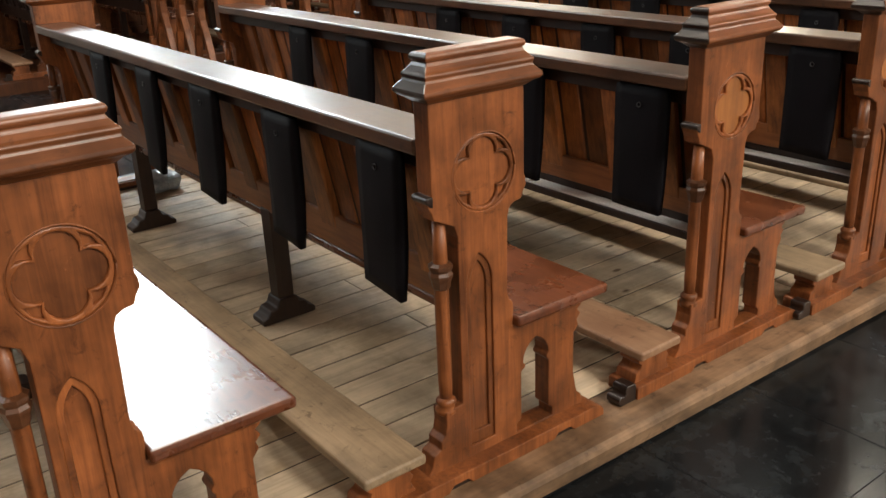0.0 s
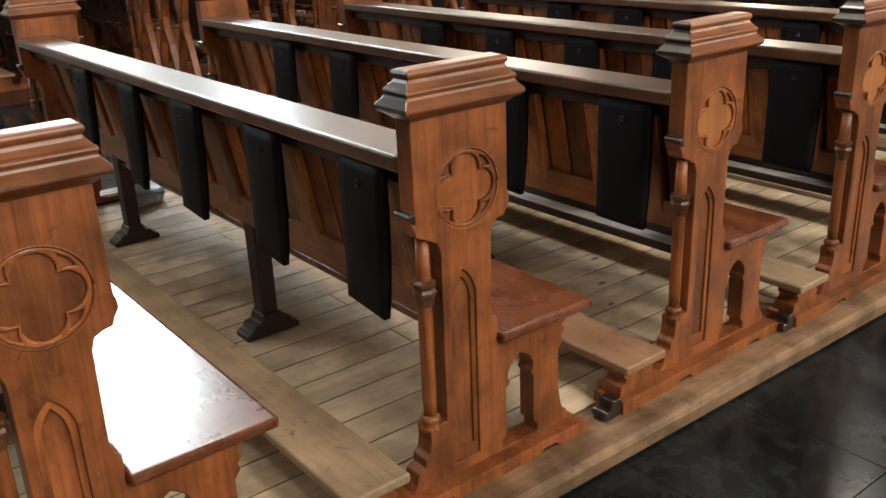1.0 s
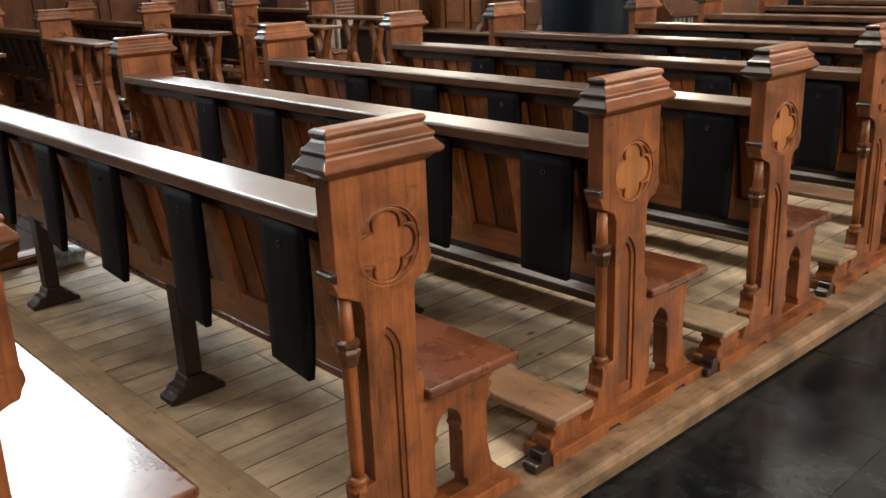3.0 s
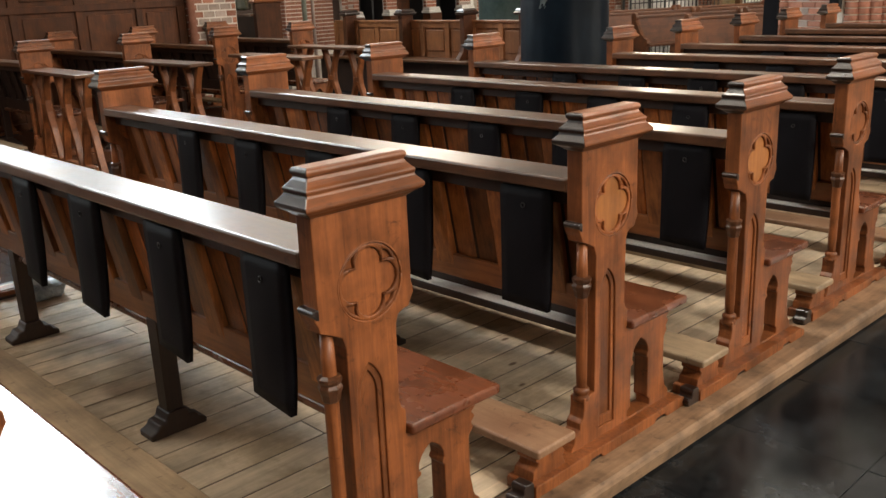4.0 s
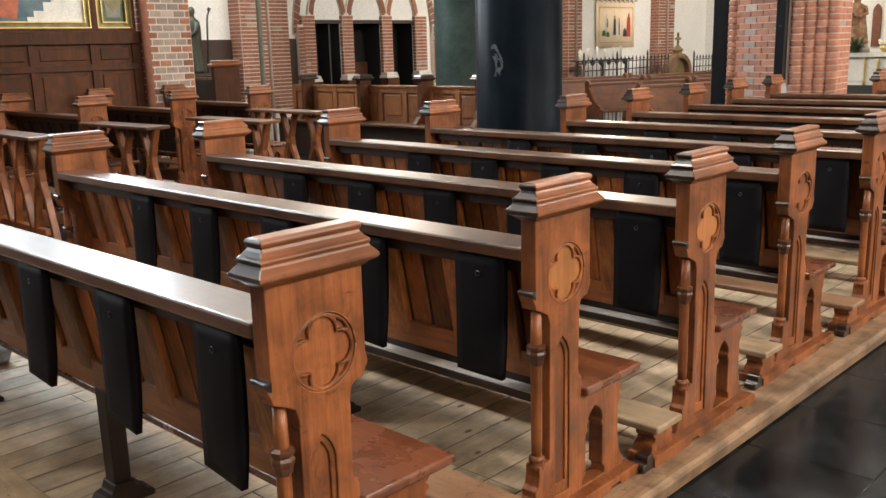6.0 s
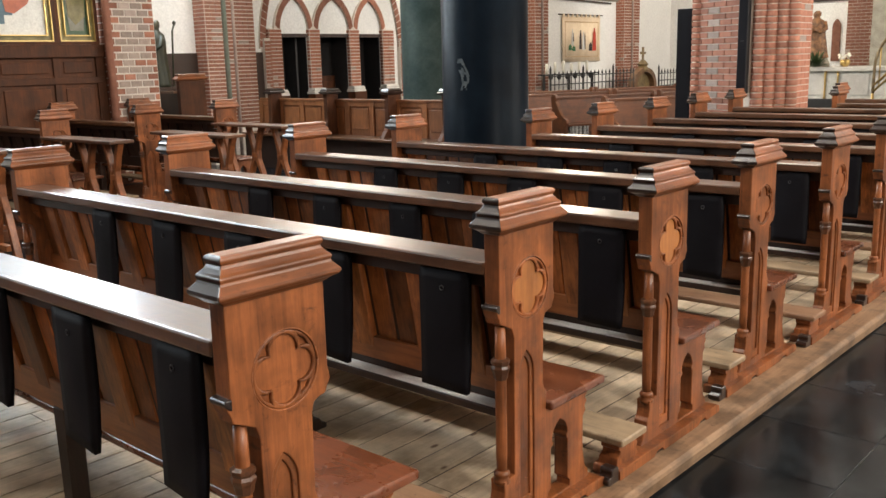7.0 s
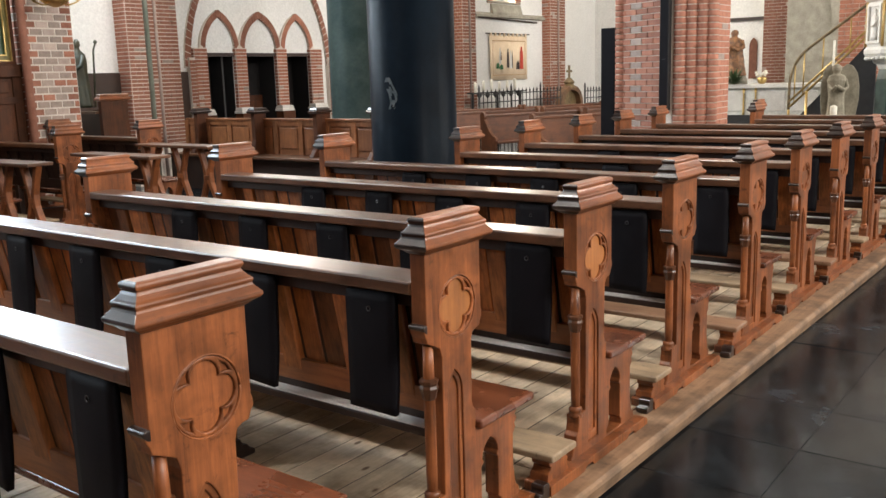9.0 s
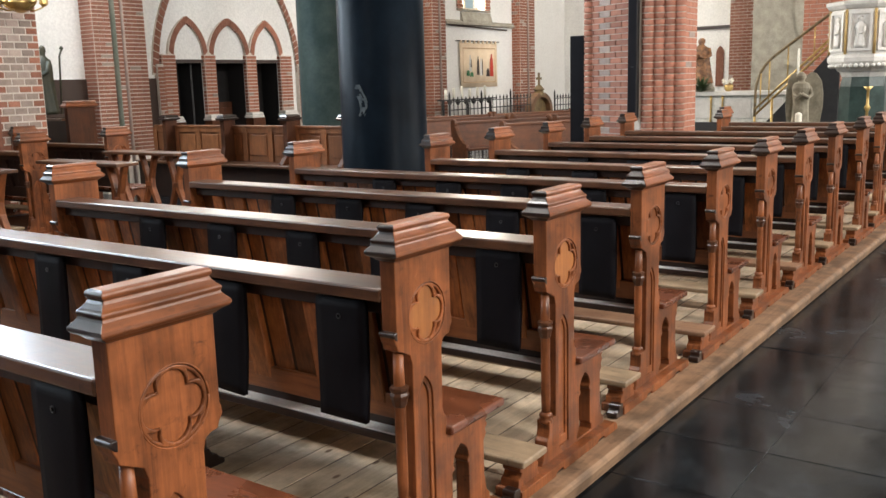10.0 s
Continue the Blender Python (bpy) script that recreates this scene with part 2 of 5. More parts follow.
def slate():
    m, nt, p = mat_base("dark_slate_tile")
    v, raw, rnd = coords(nt, (1, 1, 1))
    tcg = nt.nodes.new("ShaderNodeNewGeometry")
    cloud = noise_tex(nt, tcg.outputs["Position"], 1.9, 6, 0.62, 0.3)
    dust = noise_tex(nt, tcg.outputs["Position"], 7.5, 5, 0.65, 0.4)
    fine = noise_tex(nt, v, 40, 5, 0.6)
    c = ramp(nt, cloud, [(0.38, (0.0025, 0.0035, 0.0045)), (0.54, (0.006, 0.0078, 0.0095)), (0.7, (0.036, 0.046, 0.058))])
    c = mix(nt, 0.45, c, ramp(nt, dust, [(0.46, (0.002, 0.0027, 0.0033)), (0.72, (0.05, 0.06, 0.068))]))
    c = mix(nt, 0.3, c, ramp(nt, fine, [(0.3, (0.004, 0.005, 0.006)), (0.75, (0.03, 0.034, 0.038))]))
    # single pale specks of wax and grit
    speck = ramp(nt, noise_tex(nt, raw, 85, 2, 0.5), [(0.79, (0.0, 0.0, 0.0)), (0.81, (0.6, 0.6, 0.6))])
    c = mix(nt, speck, c, (0.25, 0.25, 0.24))
    tone = ramp(nt, rnd, [(0.0, (0.75, 0.78, 0.8)), (1.0, (1.25, 1.2, 1.15))])
    c = mix(nt, 1.0, c, tone, 'MULTIPLY')
    nt.links.new(c, p.inputs["Base Color"])
    r = nt.nodes.new("ShaderNodeMapRange")
    r.inputs["From Min"].default_value, r.inputs["From Max"].default_value = 0.35, 0.65
    r.inputs["To Min"].default_value, r.inputs["To Max"].default_value = 0.13, 0.28
    nt.links.new(cloud, r.inputs["Value"])
    nt.links.new(r.outputs[0], p.inputs["Roughness"])
    p.inputs["Specular IOR Level"].default_value = 0.24
    p.inputs["Specular Tint"].default_value = (0.72, 0.87, 1.0, 1)
    bump(nt, p, fine, 0.12, 0.002)
    return m


JOINT.node_tree.nodes["Principled BSDF"].inputs["Specular IOR Level"].default_value = 0.1
SLATE = slate()
OAK.node_tree.nodes["Principled BSDF"].inputs["Specular IOR Level"].default_value = 0.35
for stone in (BLACKSTONE, GREENSTONE):
    stone.node_tree.nodes["Principled BSDF"].inputs["IOR"].default_value = 1.1

# ---- mesh helpers ----


def part(name, bm, material, parent=None, label="", smooth=False):
    bmesh.ops.recalc_face_normals(bm, faces=bm.faces[:])
    me = bpy.data.meshes.new(name)
    bm.to_mesh(me)
    bm.free()
    me.materials.append(material)
    if smooth:
        me.shade_smooth()
    ob = new(name, me)
    if parent is not None:
        ob.parent = parent
    if label:
        tagged(ob, label)
    return ob


def soften(ob, width=0.003, segments=2):
    b = ob.modifiers.new("edge", 'BEVEL')
    b.width, b.segments, b.limit_method, b.angle_limit = width, segments, 'ANGLE', radians(35)
    b.harden_normals = False
    return ob


def box(bm, x0, x1, y0, y1, z0, z1):
    vs = [bm.verts.new((x, y, z)) for z in (z0, z1) for y in (y0, y1) for x in (x0, x1)]
    for f in ((0, 1, 3, 2), (4, 6, 7, 5), (0, 4, 5, 1), (2, 3, 7, 6), (0, 2, 6, 4), (1, 5, 7, 3)):
        bm.faces.new([vs[i] for i in f])
    return vs


def boxed(x0, x1, y0, y1, z0, z1):
    bm = bmesh.new()
    box(bm, x0, x1, y0, y1, z0, z1)
    return bm


def prism(bm, loops, d0, d1, plane='yz'):
    """Fill an outline with holes and give it thickness along the third axis."""
    place = {'yz': lambda u, v: (d0, u, v), 'xz': lambda u, v: (u, d0, v), 'xy': lambda u, v: (u, v, d0)}[plane]
    shift = {'yz': (d1 - d0, 0, 0), 'xz': (0, d1 - d0, 0), 'xy': (0, 0, d1 - d0)}[plane]
    edges = []
    for loop in loops:
        vs = [bm.verts.new(place(u, v)) for u, v in loop]
        edges += [bm.edges.new((vs[i], vs[(i + 1) % len(vs)])) for i in range(len(vs))]
    got = bmesh.ops.triangle_fill(bm, use_beauty=True, use_dissolve=False, edges=edges)
    faces = [g for g in got["geom"] if isinstance(g, bmesh.types.BMFace)]
    ext = bmesh.ops.extrude_face_region(bm, geom=faces)
    bmesh.ops.translate(bm, verts=[g for g in ext["geom"] if isinstance(g, bmesh.types.BMVert)], vec=shift)
    return bm


def prismed(loops, d0, d1, plane='yz'):
    return prism(bmesh.new(), loops, d0, d1, plane)


def lathe(bm, profile, cx=0, cy=0, seg=16, turn=0.0):
    rings = []
    for r, z in profile:
        rings.append([bm.verts.new((cx + r * math.cos(turn + 2 * math.pi * i / seg), cy + r * math.sin(turn + 2 * math.pi * i / seg), z)) for i in range(seg)])
    for a, b in zip(rings, rings[1:]):
        for i in range(seg):
            bm.faces.new((a[i], a[(i + 1) % seg], b[(i + 1) % seg], b[i]))
    bm.faces.new(rings[0][::-1])
    bm.faces.new(rings[-1])
    return bm


def lathed(profile, cx=0, cy=0, seg=16, turn=0.0):
    return lathe(bmesh.new(), profile, cx, cy, seg, turn)


def cap_loft(bm, x0, x1, y0, y1, profile):
    """A moulded rectangular cap: rectangles grown by an offset at each height."""
    rings = []
    for d, z in profile:
        rings.append([bm.verts.new(c) for c in ((x0 - d, y0 - d, z), (x1 + d, y0 - d, z), (x1 + d, y1 + d, z), (x0 - d, y1 + d, z))])
    for a, b in zip(rings, rings[1:]):
        for i in range(4):
            bm.faces.new((a[i], a[(i + 1) % 4], b[(i + 1) % 4], b[i]))
    bm.faces.new(rings[0][::-1])
    bm.faces.new(rings[-1])
    return bm


def tube(bm, pts, r, seg=8):
    """A round bar through the points."""
    rings = []
    pts = [Vector(p) for p in pts]
    for i, p in enumerate(pts):
        d = (pts[min(i + 1, len(pts) - 1)] - pts[max(i - 1, 0)]).normalized()
        side = d.orthogonal().normalized() if abs(d.z) > 0.95 else d.cross(Vector((0, 0, 1))).normalized()
        up = side.cross(d)
        rings.append([bm.verts.new(p + r * (math.cos(2 * math.pi * k / seg) * side + math.sin(2 * math.pi * k / seg) * up)) for k in range(seg)])
    for a, b in zip(rings, rings[1:]):
        for k in range(seg):
            bm.faces.new((a[k], a[(k + 1) % seg], b[(k + 1) % seg], b[k]))
    bm.faces.new(rings[0][::-1])
    bm.faces.new(rings[-1])
    return bm


def circle_pts(cy, cz, r, n=32):
    return [(cy + r * math.cos(2 * math.pi * i / n), cz + r * math.sin(2 * math.pi * i / n)) for i in range(n)]


def quatrefoil(cy, cz, off, r, n=10):
    """Four lobes: an arc of each circle up to where it meets its neighbour."""
    out = []
    q = (off + math.sqrt(2 * r * r - off * off)) / 2
    half = math.atan2(q, q - off)
    for k in range(4):
        c = k * math.pi / 2
        py, pz = cy + off * math.cos(c), cz + off * math.sin(c)
        for i in range(n - 1):
            t = c - half + 2 * half * i / (n - 1)
            out.append((py + r * math.cos(t), pz + r * math.sin(t)))
    return out


def pointed(y0, y1, z0, spring, apex, n=7):
    """A pointed arch opening outline, each side an arc struck from the springing line."""
    m, w, h = (y0 + y1) / 2, (y1 - y0) / 2, apex - spring
    if h <= w:
        right = [(m + w * math.cos(t), spring + h * math.sin(t)) for t in [math.pi / 2 * i / n for i in range(n)]]
    else:
        big = (w * w + h * h) / (2 * w)
        last = math.asin(h / big) if h < big else math.pi / 2
        right = [(y1 - big + big * math.cos(last * i / n), spring + big * math.sin(last * i / n)) for i in range(n)]
    left = [(2 * m - y, z) for y, z in right[::-1]]
    return [(y0, z0), (y1, z0)] + right + [(m, apex)] + left


# ---- pews ----
def drop(points):
    """Heights of the carved ends, kept to their foot."""
    return [(y, z if z < 0.06 else 1.087 - (1.08 - z) * 1.026) for y, z in points]


PANEL = drop([(-0.258, 0.985), (0.023, 0.985), (0.023, 0.765), (0.027, 0.755), (0.029, 0.737), (0.019, 0.722), (0.012, 0.705),
              (-0.008, 0.702), (-0.024, 0.694), (-0.032, 0.672), (-0.036, 0.475), (-0.03, 0.455), (-0.018, 0.445), (-0.016, 0.42), (-0.02, 0.38),
              (0.228, 0.38), (0.23, 0.362), (0.216, 0.352), (0.228, 0.336), (0.214, 0.322), (0.22, 0.305), (0.203, 0.285), (0.203, 0.17),
              (0.214, 0.115), (0.22, 0.1), (0.235, 0.088), (0.24, 0.03), (-0.305, 0.03), (-0.305, 0.06), (-0.292, 0.08), (-0.285, 0.108), (-0.262, 0.118), (-0.262, 0.14),
              (-0.248, 0.152), (-0.242, 0.18), (-0.243, 0.215), (-0.19, 0.222), (-0.187, 0.655), (-0.197, 0.685), (-0.232, 0.702), (-0.256, 0.712), (-0.26, 0.728),
              (-0.268, 0.742), (-0.273, 0.757), (-0.266, 0.765), (-0.258, 0.767)])
ARCH = drop([(0.004, 0.046), (0.112, 0.046), (0.112, 0.088), (0.1, 0.1), (0.1, 0.238), (0.094, 0.246), (0.094, 0.254), (0.1, 0.262), (0.098, 0.28), (0.09, 0.297), (0.078, 0.311), (0.062, 0.322),
             (0.046, 0.311), (0.034, 0.297), (0.026, 0.28), (0.024, 0.262), (0.03, 0.254), (0.03, 0.246), (0.018, 0.238), (0.018, 0.1), (0.004, 0.088)])
CAP = [(0.0, 0.978), (0.006, 0.981), (0.016, 0.990), (0.028, 0.996), (0.033, 1.002), (0.032, 1.010), (0.025, 1.018), (0.018, 1.026), (0.0155, 1.033), (0.0185, 1.037),
       (0.018, 1.043), (0.011, 1.049), (0.003, 1.059), (-0.001, 1.067), (0.003, 1.071), (0.005, 1.077), (0.002, 1.084), (-0.006, 1.087)]


# the pierced arch under the seat is a little wider than it is drawn
ARCH = [(0.062 + (y - 0.062) * 1.2, z) for y, z in ARCH]


def end_panel(pew, x_out, side, z_scale=1.0):
    """A carved end panel; side +1 has its carved face towards +x."""
    xi = x_out - side * 0.055
    lanc_big = pointed(-0.165, -0.085, 0.07, 0.52, 0.597)
    bm = prismed([PANEL, circle_pts(-0.103, 0.794, 0.093), lanc_big, ARCH], xi, x_out)
    p = soften(part("end_panel", bm, OAK, pew), 0.004)
    # tracery plate pierced by the quatrefoil and four small spandrels, with the sunk ground behind
    cy, cz = -0.103, 0.794
    spandrels = []
    for k in range(4):
        a = math.pi / 4 + k * math.pi / 2
        spandrels.append([(cy + r * math.cos(a + d), cz + r * math.sin(a + d)) for r, d in ((0.060, 0.0), (0.074, -0.13), (0.084, -0.26), (0.0865, 0.0), (0.084, 0.26), (0.074, 0.13))])
    soften(part("tracery", prismed([circle_pts(cy, cz, 0.0932), quatrefoil(cy, cz, 0.0445, 0.0395)] + spandrels, xi + side * 0.004, x_out - side * 0.0018), OAK, p), 0.0045)
    part("sunk_ground", prismed([circle_pts(cy, cz, 0.093)], xi + side * 0.006, x_out - side * 0.0115), OAK, p)
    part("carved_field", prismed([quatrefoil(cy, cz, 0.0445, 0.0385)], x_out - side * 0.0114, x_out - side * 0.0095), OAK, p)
    nib = [(-0.2555, 0.741), (-0.264, 0.744), (-0.273, 0.753), (-0.276, 0.760), (-0.272, 0.767), (-0.264, 0.769), (-0.2555, 0.768)]
    soften(part("corbel", prismed([nib], xi - side * 0.002, x_out + side * 0.002), NIB, p, "black worn corbel nib"), 0.003)
    bm = bmesh.new()
    n = 40
    ring = [(x_out - side * 0.0015, -0.103 + 0.096 * math.cos(2 * math.pi * i / n), 0.794 + 0.096 * math.sin(2 * math.pi * i / n)) for i in range(n + 1)]
    tube(bm, ring, 0.0026, 6)
    part("roll_moulding", bm, OAK, p, "", True)
    # blind lancet: two sunk steps
    soften(part("lancet_order", prismed([pointed(-0.1655, -0.0845, 0.0695, 0.52, 0.598), pointed(-0.15, -0.1, 0.105, 0.515, 0.577)], xi + side * 0.004, x_out - side * 0.006), OAK, p), 0.003)
    part("lancet_field", prismed([pointed(-0.151, -0.099, 0.104, 0.515, 0.578)], xi + side * 0.008, x_out - side * 0.013), OAK, p)
    bm = cap_loft(bmesh.new(), min(xi, x_out), max(xi, x_out), -0.257, 0.022, CAP)
    cap = soften(part("moulded_cap", bm, OAK_Y, p, "moulded oak cap with black glossy rear return"), 0.0025, 2)
    # the faces that point to the rear are black and glossy
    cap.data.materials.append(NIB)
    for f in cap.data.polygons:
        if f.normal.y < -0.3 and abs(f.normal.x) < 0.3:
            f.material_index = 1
    cx = x_out - side * 0.026
    shaft = [(0.016, 0.21), (0.018, 0.28), (0.018, 0.61), (0.016, 0.695)]
    part("shaft", lathed(shaft, cx, -0.223, 14), OAK, p, "", True)
    part("shaft_ring", lathed([(0.018, 0.525), (0.022, 0.53), (0.025, 0.547), (0.029, 0.557), (0.03, 0.564), (0.026, 0.572), (0.03, 0.58), (0.03, 0.588), (0.018, 0.594)], cx, -0.223, 8), RINGWOOD, p, "darker carved ring of a colonnette")
    part("shaft_base", lathed([(0.024, 0.184), (0.028, 0.189), (0.028, 0.199), (0.021, 0.206), (0.026, 0.213), (0.026, 0.222), (0.018, 0.23)], cx, -0.223, 14), OAK, p, "", True)
    sill = [(-0.53, 0.0), (-0.53, 0.036), (-0.525, 0.04), (0.255, 0.04), (0.272, 0.034), (0.283, 0.018), (0.283, 0.0),
            (0.165, 0.0), (0.15, 0.016), (0.105, 0.016), (0.09, 0.0), (-0.2, 0.0), (-0.215, 0.016), (-0.26, 0.016), (-0.275, 0.0)]
    soften(part("base_sill", prismed([sill], x_out - side * 0.068, x_out + side * 0.045), OAK, p), 0.005)
    part("sill_core", boxed(min(x_out - side * 0.06, x_out + side * 0.036), max(x_out - side * 0.07, x_out + side * 0.036), -0.52, 0.25, 0.0, 0.0155), DARKWOOD, p)
    scroll = [(-0.572, 0.0), (-0.583, 0.010), (-0.583, 0.024), (-0.573, 0.031), (-0.562, 0.028), (-0.556, 0.036), (-0.558, 0.048), (-0.55, 0.058), (-0.538, 0.058), (-0.5305, 0.05), (-0.5305, 0.0)]
    soften(part("sill_scroll", prismed([[(y - 0.02 if y < -0.54 else y, z) for y, z in scroll]], x_out - side * 0.012, x_out + side * 0.04), NIB, p, "dark worn scroll foot"), 0.004)
    br = [(-0.5, 0.118), (-0.5, 0.1), (-0.487, 0.09), (-0.492, 0.078), (-0.51, 0.068), (-0.515, 0.0395), (-0.36, 0.0395), (-0.375, 0.07), (-0.365, 0.085), (-0.375, 0.1), (-0.365, 0.118)]
    soften(part("kneeler_bracket", prismed([br], x_out - side * 0.055, x_out + side * 0.02), OAK, p), 0.003)
    return p


def build_pew(length, railed):
    """A pew; railed ones carry a dark rail behind the seat."""
    pew = new("pew")
    tagged(pew, "orange-brown varnished oak church pew with carved quatrefoil ends", "pew", "pews of the nave block")
    end_panel(pew, 0.0, 1)
    end_panel(pew, -length, -1)
    xr, xl = -0.055, -length + 0.055
    # seat with a rounded front and its overhanging ends
    seat = [(0.022, -0.018), (0.022, 0.312), (-length - 0.022, 0.312), (-length - 0.022, -0.018), (xl, -0.018), (xl, -0.098), (xr, -0.098), (xr, -0.018)]
    soften(part("seat", prismed([seat], 0.366, 0.396, 'xy'), SEAT, pew, "red-brown polished seat board"), 0.009, 3)
    soften(part("seat_rail", boxed(xl, xr, 0.17, 0.195, 0.29, 0.365), DARKWOOD, pew))
    soften(part("book_ledge", boxed(xl, xr, -0.262, -0.108, 0.852, 0.893), LEDGE, pew, "dark polished book ledge"), 0.007, 2)
    # dark bar added where only shade lies below the ledge
    soften(part("ledge_rail", boxed(xl, xr, -0.205, -0.165, 0.80, 0.851), DARKWOOD, pew))
    # leaning back of vertical boards held by a bottom rail
    back = part("backrest", prismed([[(-0.165, 0.85), (-0.150, 0.85), (-0.075, 0.45), (-0.09, 0.45)]], xl, xr), DARKWOOD, pew)
    n = max(8, round((xr - xl) / 0.104))
    step = (xr - xl) / n
    for i in range(n):
        a = xl + i * step
        proud = (0.0, 0.018, 0.004, 0.02, 0.0)[i % 5]
        q = [(-0.168 - proud, 0.848), (-0.155, 0.848), (-0.085, 0.47), (-0.098 - proud, 0.47)]
        soften(part("board", prismed([q], a + 0.006, a + step - 0.006), BACK, back), 0.005, 1)
    low = 0.425 if railed else 0.408
    soften(part("bottom_rail", prismed([[(-0.122, 0.515), (-0.085, 0.515), (-0.07, low), (-0.112, low)]], xl, xr), OAK_X, back), 0.004)
    if railed:
        soften(part("rear_rail", boxed(xl, xr, -0.157, -0.099, 0.362, 0.39), DARKWOOD, pew), 0.004)
    if railed:
        # dark strip added to hide the seat's glint in the slot below the back
        part("lip", boxed(xl, xr, -0.098, -0.088, 0.3965, 0.43), DARKWOOD, back)
    # kneeling board on its brackets
    kn = [(0.044, -0.517), (0.044, -0.34), (-length - 0.044, -0.34), (-length - 0.044, -0.517)]
    soften(part("kneeler_board", prismed([kn], 0.119, 0.147, 'xy'), KNEEL, pew, "worn dull brown kneeling board"), 0.008, 3)
    for sx in ((-1.17, -2.47) if length > 2.3 else (-1.17,)):
        leg = part("support", prismed([[(sx - 0.03, 0.05), (sx + 0.03, 0.05), (sx + 0.035, 0.42), (sx - 0.035, 0.42)]], -0.115, -0.055, 'xz'), DARKWOOD, pew)
        soften(leg, 0.008)
        foot = [(-0.19, 0.0), (-0.19, 0.022), (-0.165, 0.032), (-0.155, 0.05), (-0.13, 0.055), (-0.118, 0.085), (-0.052, 0.085), (-0.04, 0.055), (-0.015, 0.05), (-0.005, 0.032), (0.02, 0.022), (0.02, 0.0)]
        soften(part("support_foot", prismed([foot], sx - 0.045, sx + 0.045), DARKWOOD, leg), 0.006)
    return pew


PLACES = [(pose(x, y, 0, 0, 0, r), length) for x, y, r, length in ROWS]
MODELS = {}
for m, length in PLACES:
    kind = (length, m.translation.y > 0.5)
    if kind in MODELS:
        copy_thing(MODELS[kind], m)
    else:
        MODELS[kind] = build_pew(*kind)
        MODELS[kind].matrix_basis = m
PEW = MODELS[(3.2, True)]
# two rows have quatrefoil fields paler and yellower than the panels
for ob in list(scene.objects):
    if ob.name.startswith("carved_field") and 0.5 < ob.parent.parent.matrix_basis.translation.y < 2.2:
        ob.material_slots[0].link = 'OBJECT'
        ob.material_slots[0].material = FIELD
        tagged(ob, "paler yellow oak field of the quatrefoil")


def build_pad():
    pad = new("kneeling_pad")
    tagged(pad, "black padded kneeling mat hanging from a hook under a ledge", "kneeling pad", "hanging pads")
    bm = bmesh.new()
    nx, nz = 6, 12
    w, h = 0.195, 0.385
    front, rear = [], []
    for j in range(nz + 1):
        for i in range(nx + 1):
            u, v = i / nx, j / nz
            curve = 0.012 * math.sin(v * math.pi) * math.sin(u * math.pi) + 0.016 * (1 - v) ** 3 * (0.3 + u)
            x, z = (u - 0.5) * w, -h * (1 - v)
            if v > 0.93:
                x *= 0.93
            front.append(bm.verts.new((x, -0.011 - curve, z)))
            rear.append(bm.verts.new((x, 0.007 - curve, z)))
    k = nx + 1
    for j in range(nz):
        for i in range(nx):
            a = j * k + i
            bm.faces.new((front[a], front[a + 1], front[a + k + 1], front[a + k]))
            bm.faces.new((rear[a], rear[a + k], rear[a + k + 1], rear[a + 1]))
    rim = [i for i in range(k)] + [j * k + nx for j in range(1, nz + 1)] + [nz * k + i for i in range(nx - 1, -1, -1)] + [j * k for j in range(nz - 1, 0, -1)]
    for a, b in zip(rim, rim[1:] + rim[:1]):
        bm.faces.new((front[a], rear[a], rear[b], front[b]))
    part("mat", bm, PAD, pad, "", True)
    bm = bmesh.new()
    tube(bm, [(0.0075 * math.cos(2 * math.pi * i / 12), -0.0185, -0.056 + 0.0075 * math.sin(2 * math.pi * i / 12)) for i in range(13)], 0.0018, 6)
    part("eyelet", bm, STEEL, pad, "steel ring", True)
    return pad


# added pale strips: brightness of the seats' rear edge put into colour
for (m, length), (x, y, r, l) in zip(PLACES, ROWS):
    if y > 0.5:
        strip = soften(part("felt_strip", boxed(-l + 0.06, -0.06, -0.155, -0.101, 0.3905, 0.3965), PALE_EDGE), 0.002, 1)
        tagged(strip, "pale grey strip added for the bright sliver of rear seat edge", "strip", "felt strips")
        strip.matrix_basis = m

PAD_THING = build_pad()
first = True
rng = random.Random(4)
for place, length in PLACES:
    for i in range(int((length - 0.1) / 0.52)):
        m = place @ pose(-0.225 - 0.52 * i + rng.uniform(-0.012, 0.012), -0.236, 0.848 + rng.uniform(-0.01, 0.003), rng.uniform(-1.0, 1.5), rng.uniform(-1.2, 1.2), rng.uniform(-2, 2))
        if first:
            PAD_THING.matrix_basis = m
            first = False
        else:
            copy_thing(PAD_THING, m)

# ---- platform and aisle ----
bm = prismed([[(-0.058, -0.08), (0.132, -0.08), (0.142, -0.07), (0.152, -0.022), (0.148, -0.01), (0.136, -0.002), (0.12, 0.0), (-0.058, 0.0)]], -6, 11.4, 'xz')
for v in bm.verts:
    # the board widens slightly towards the choir
    if v.co.x > 0:
        v.co.x += 0.011 * (v.co.y - 2.2)
tagged(part("platform_edge", bm, EDGE),
       "worn pale wooden edge board of a low platform", "platform edge", kind="structure")
ground = part("floor", boxed(-16, 14, -14, 40, AISLE_Z - 0.2, AISLE_Z - 0.004), JOINT)
tagged(ground, "dark slate tiled church floor with pale joints", "floor", kind="structure")
deck = part("platform", boxed(-3.45, -0.0595, -6, 11.4, AISLE_Z - 0.005, -0.0024), DARKWOOD)
tagged(deck, "low platform of scrubbed pale pine planks under the pews", "platform", kind="structure")

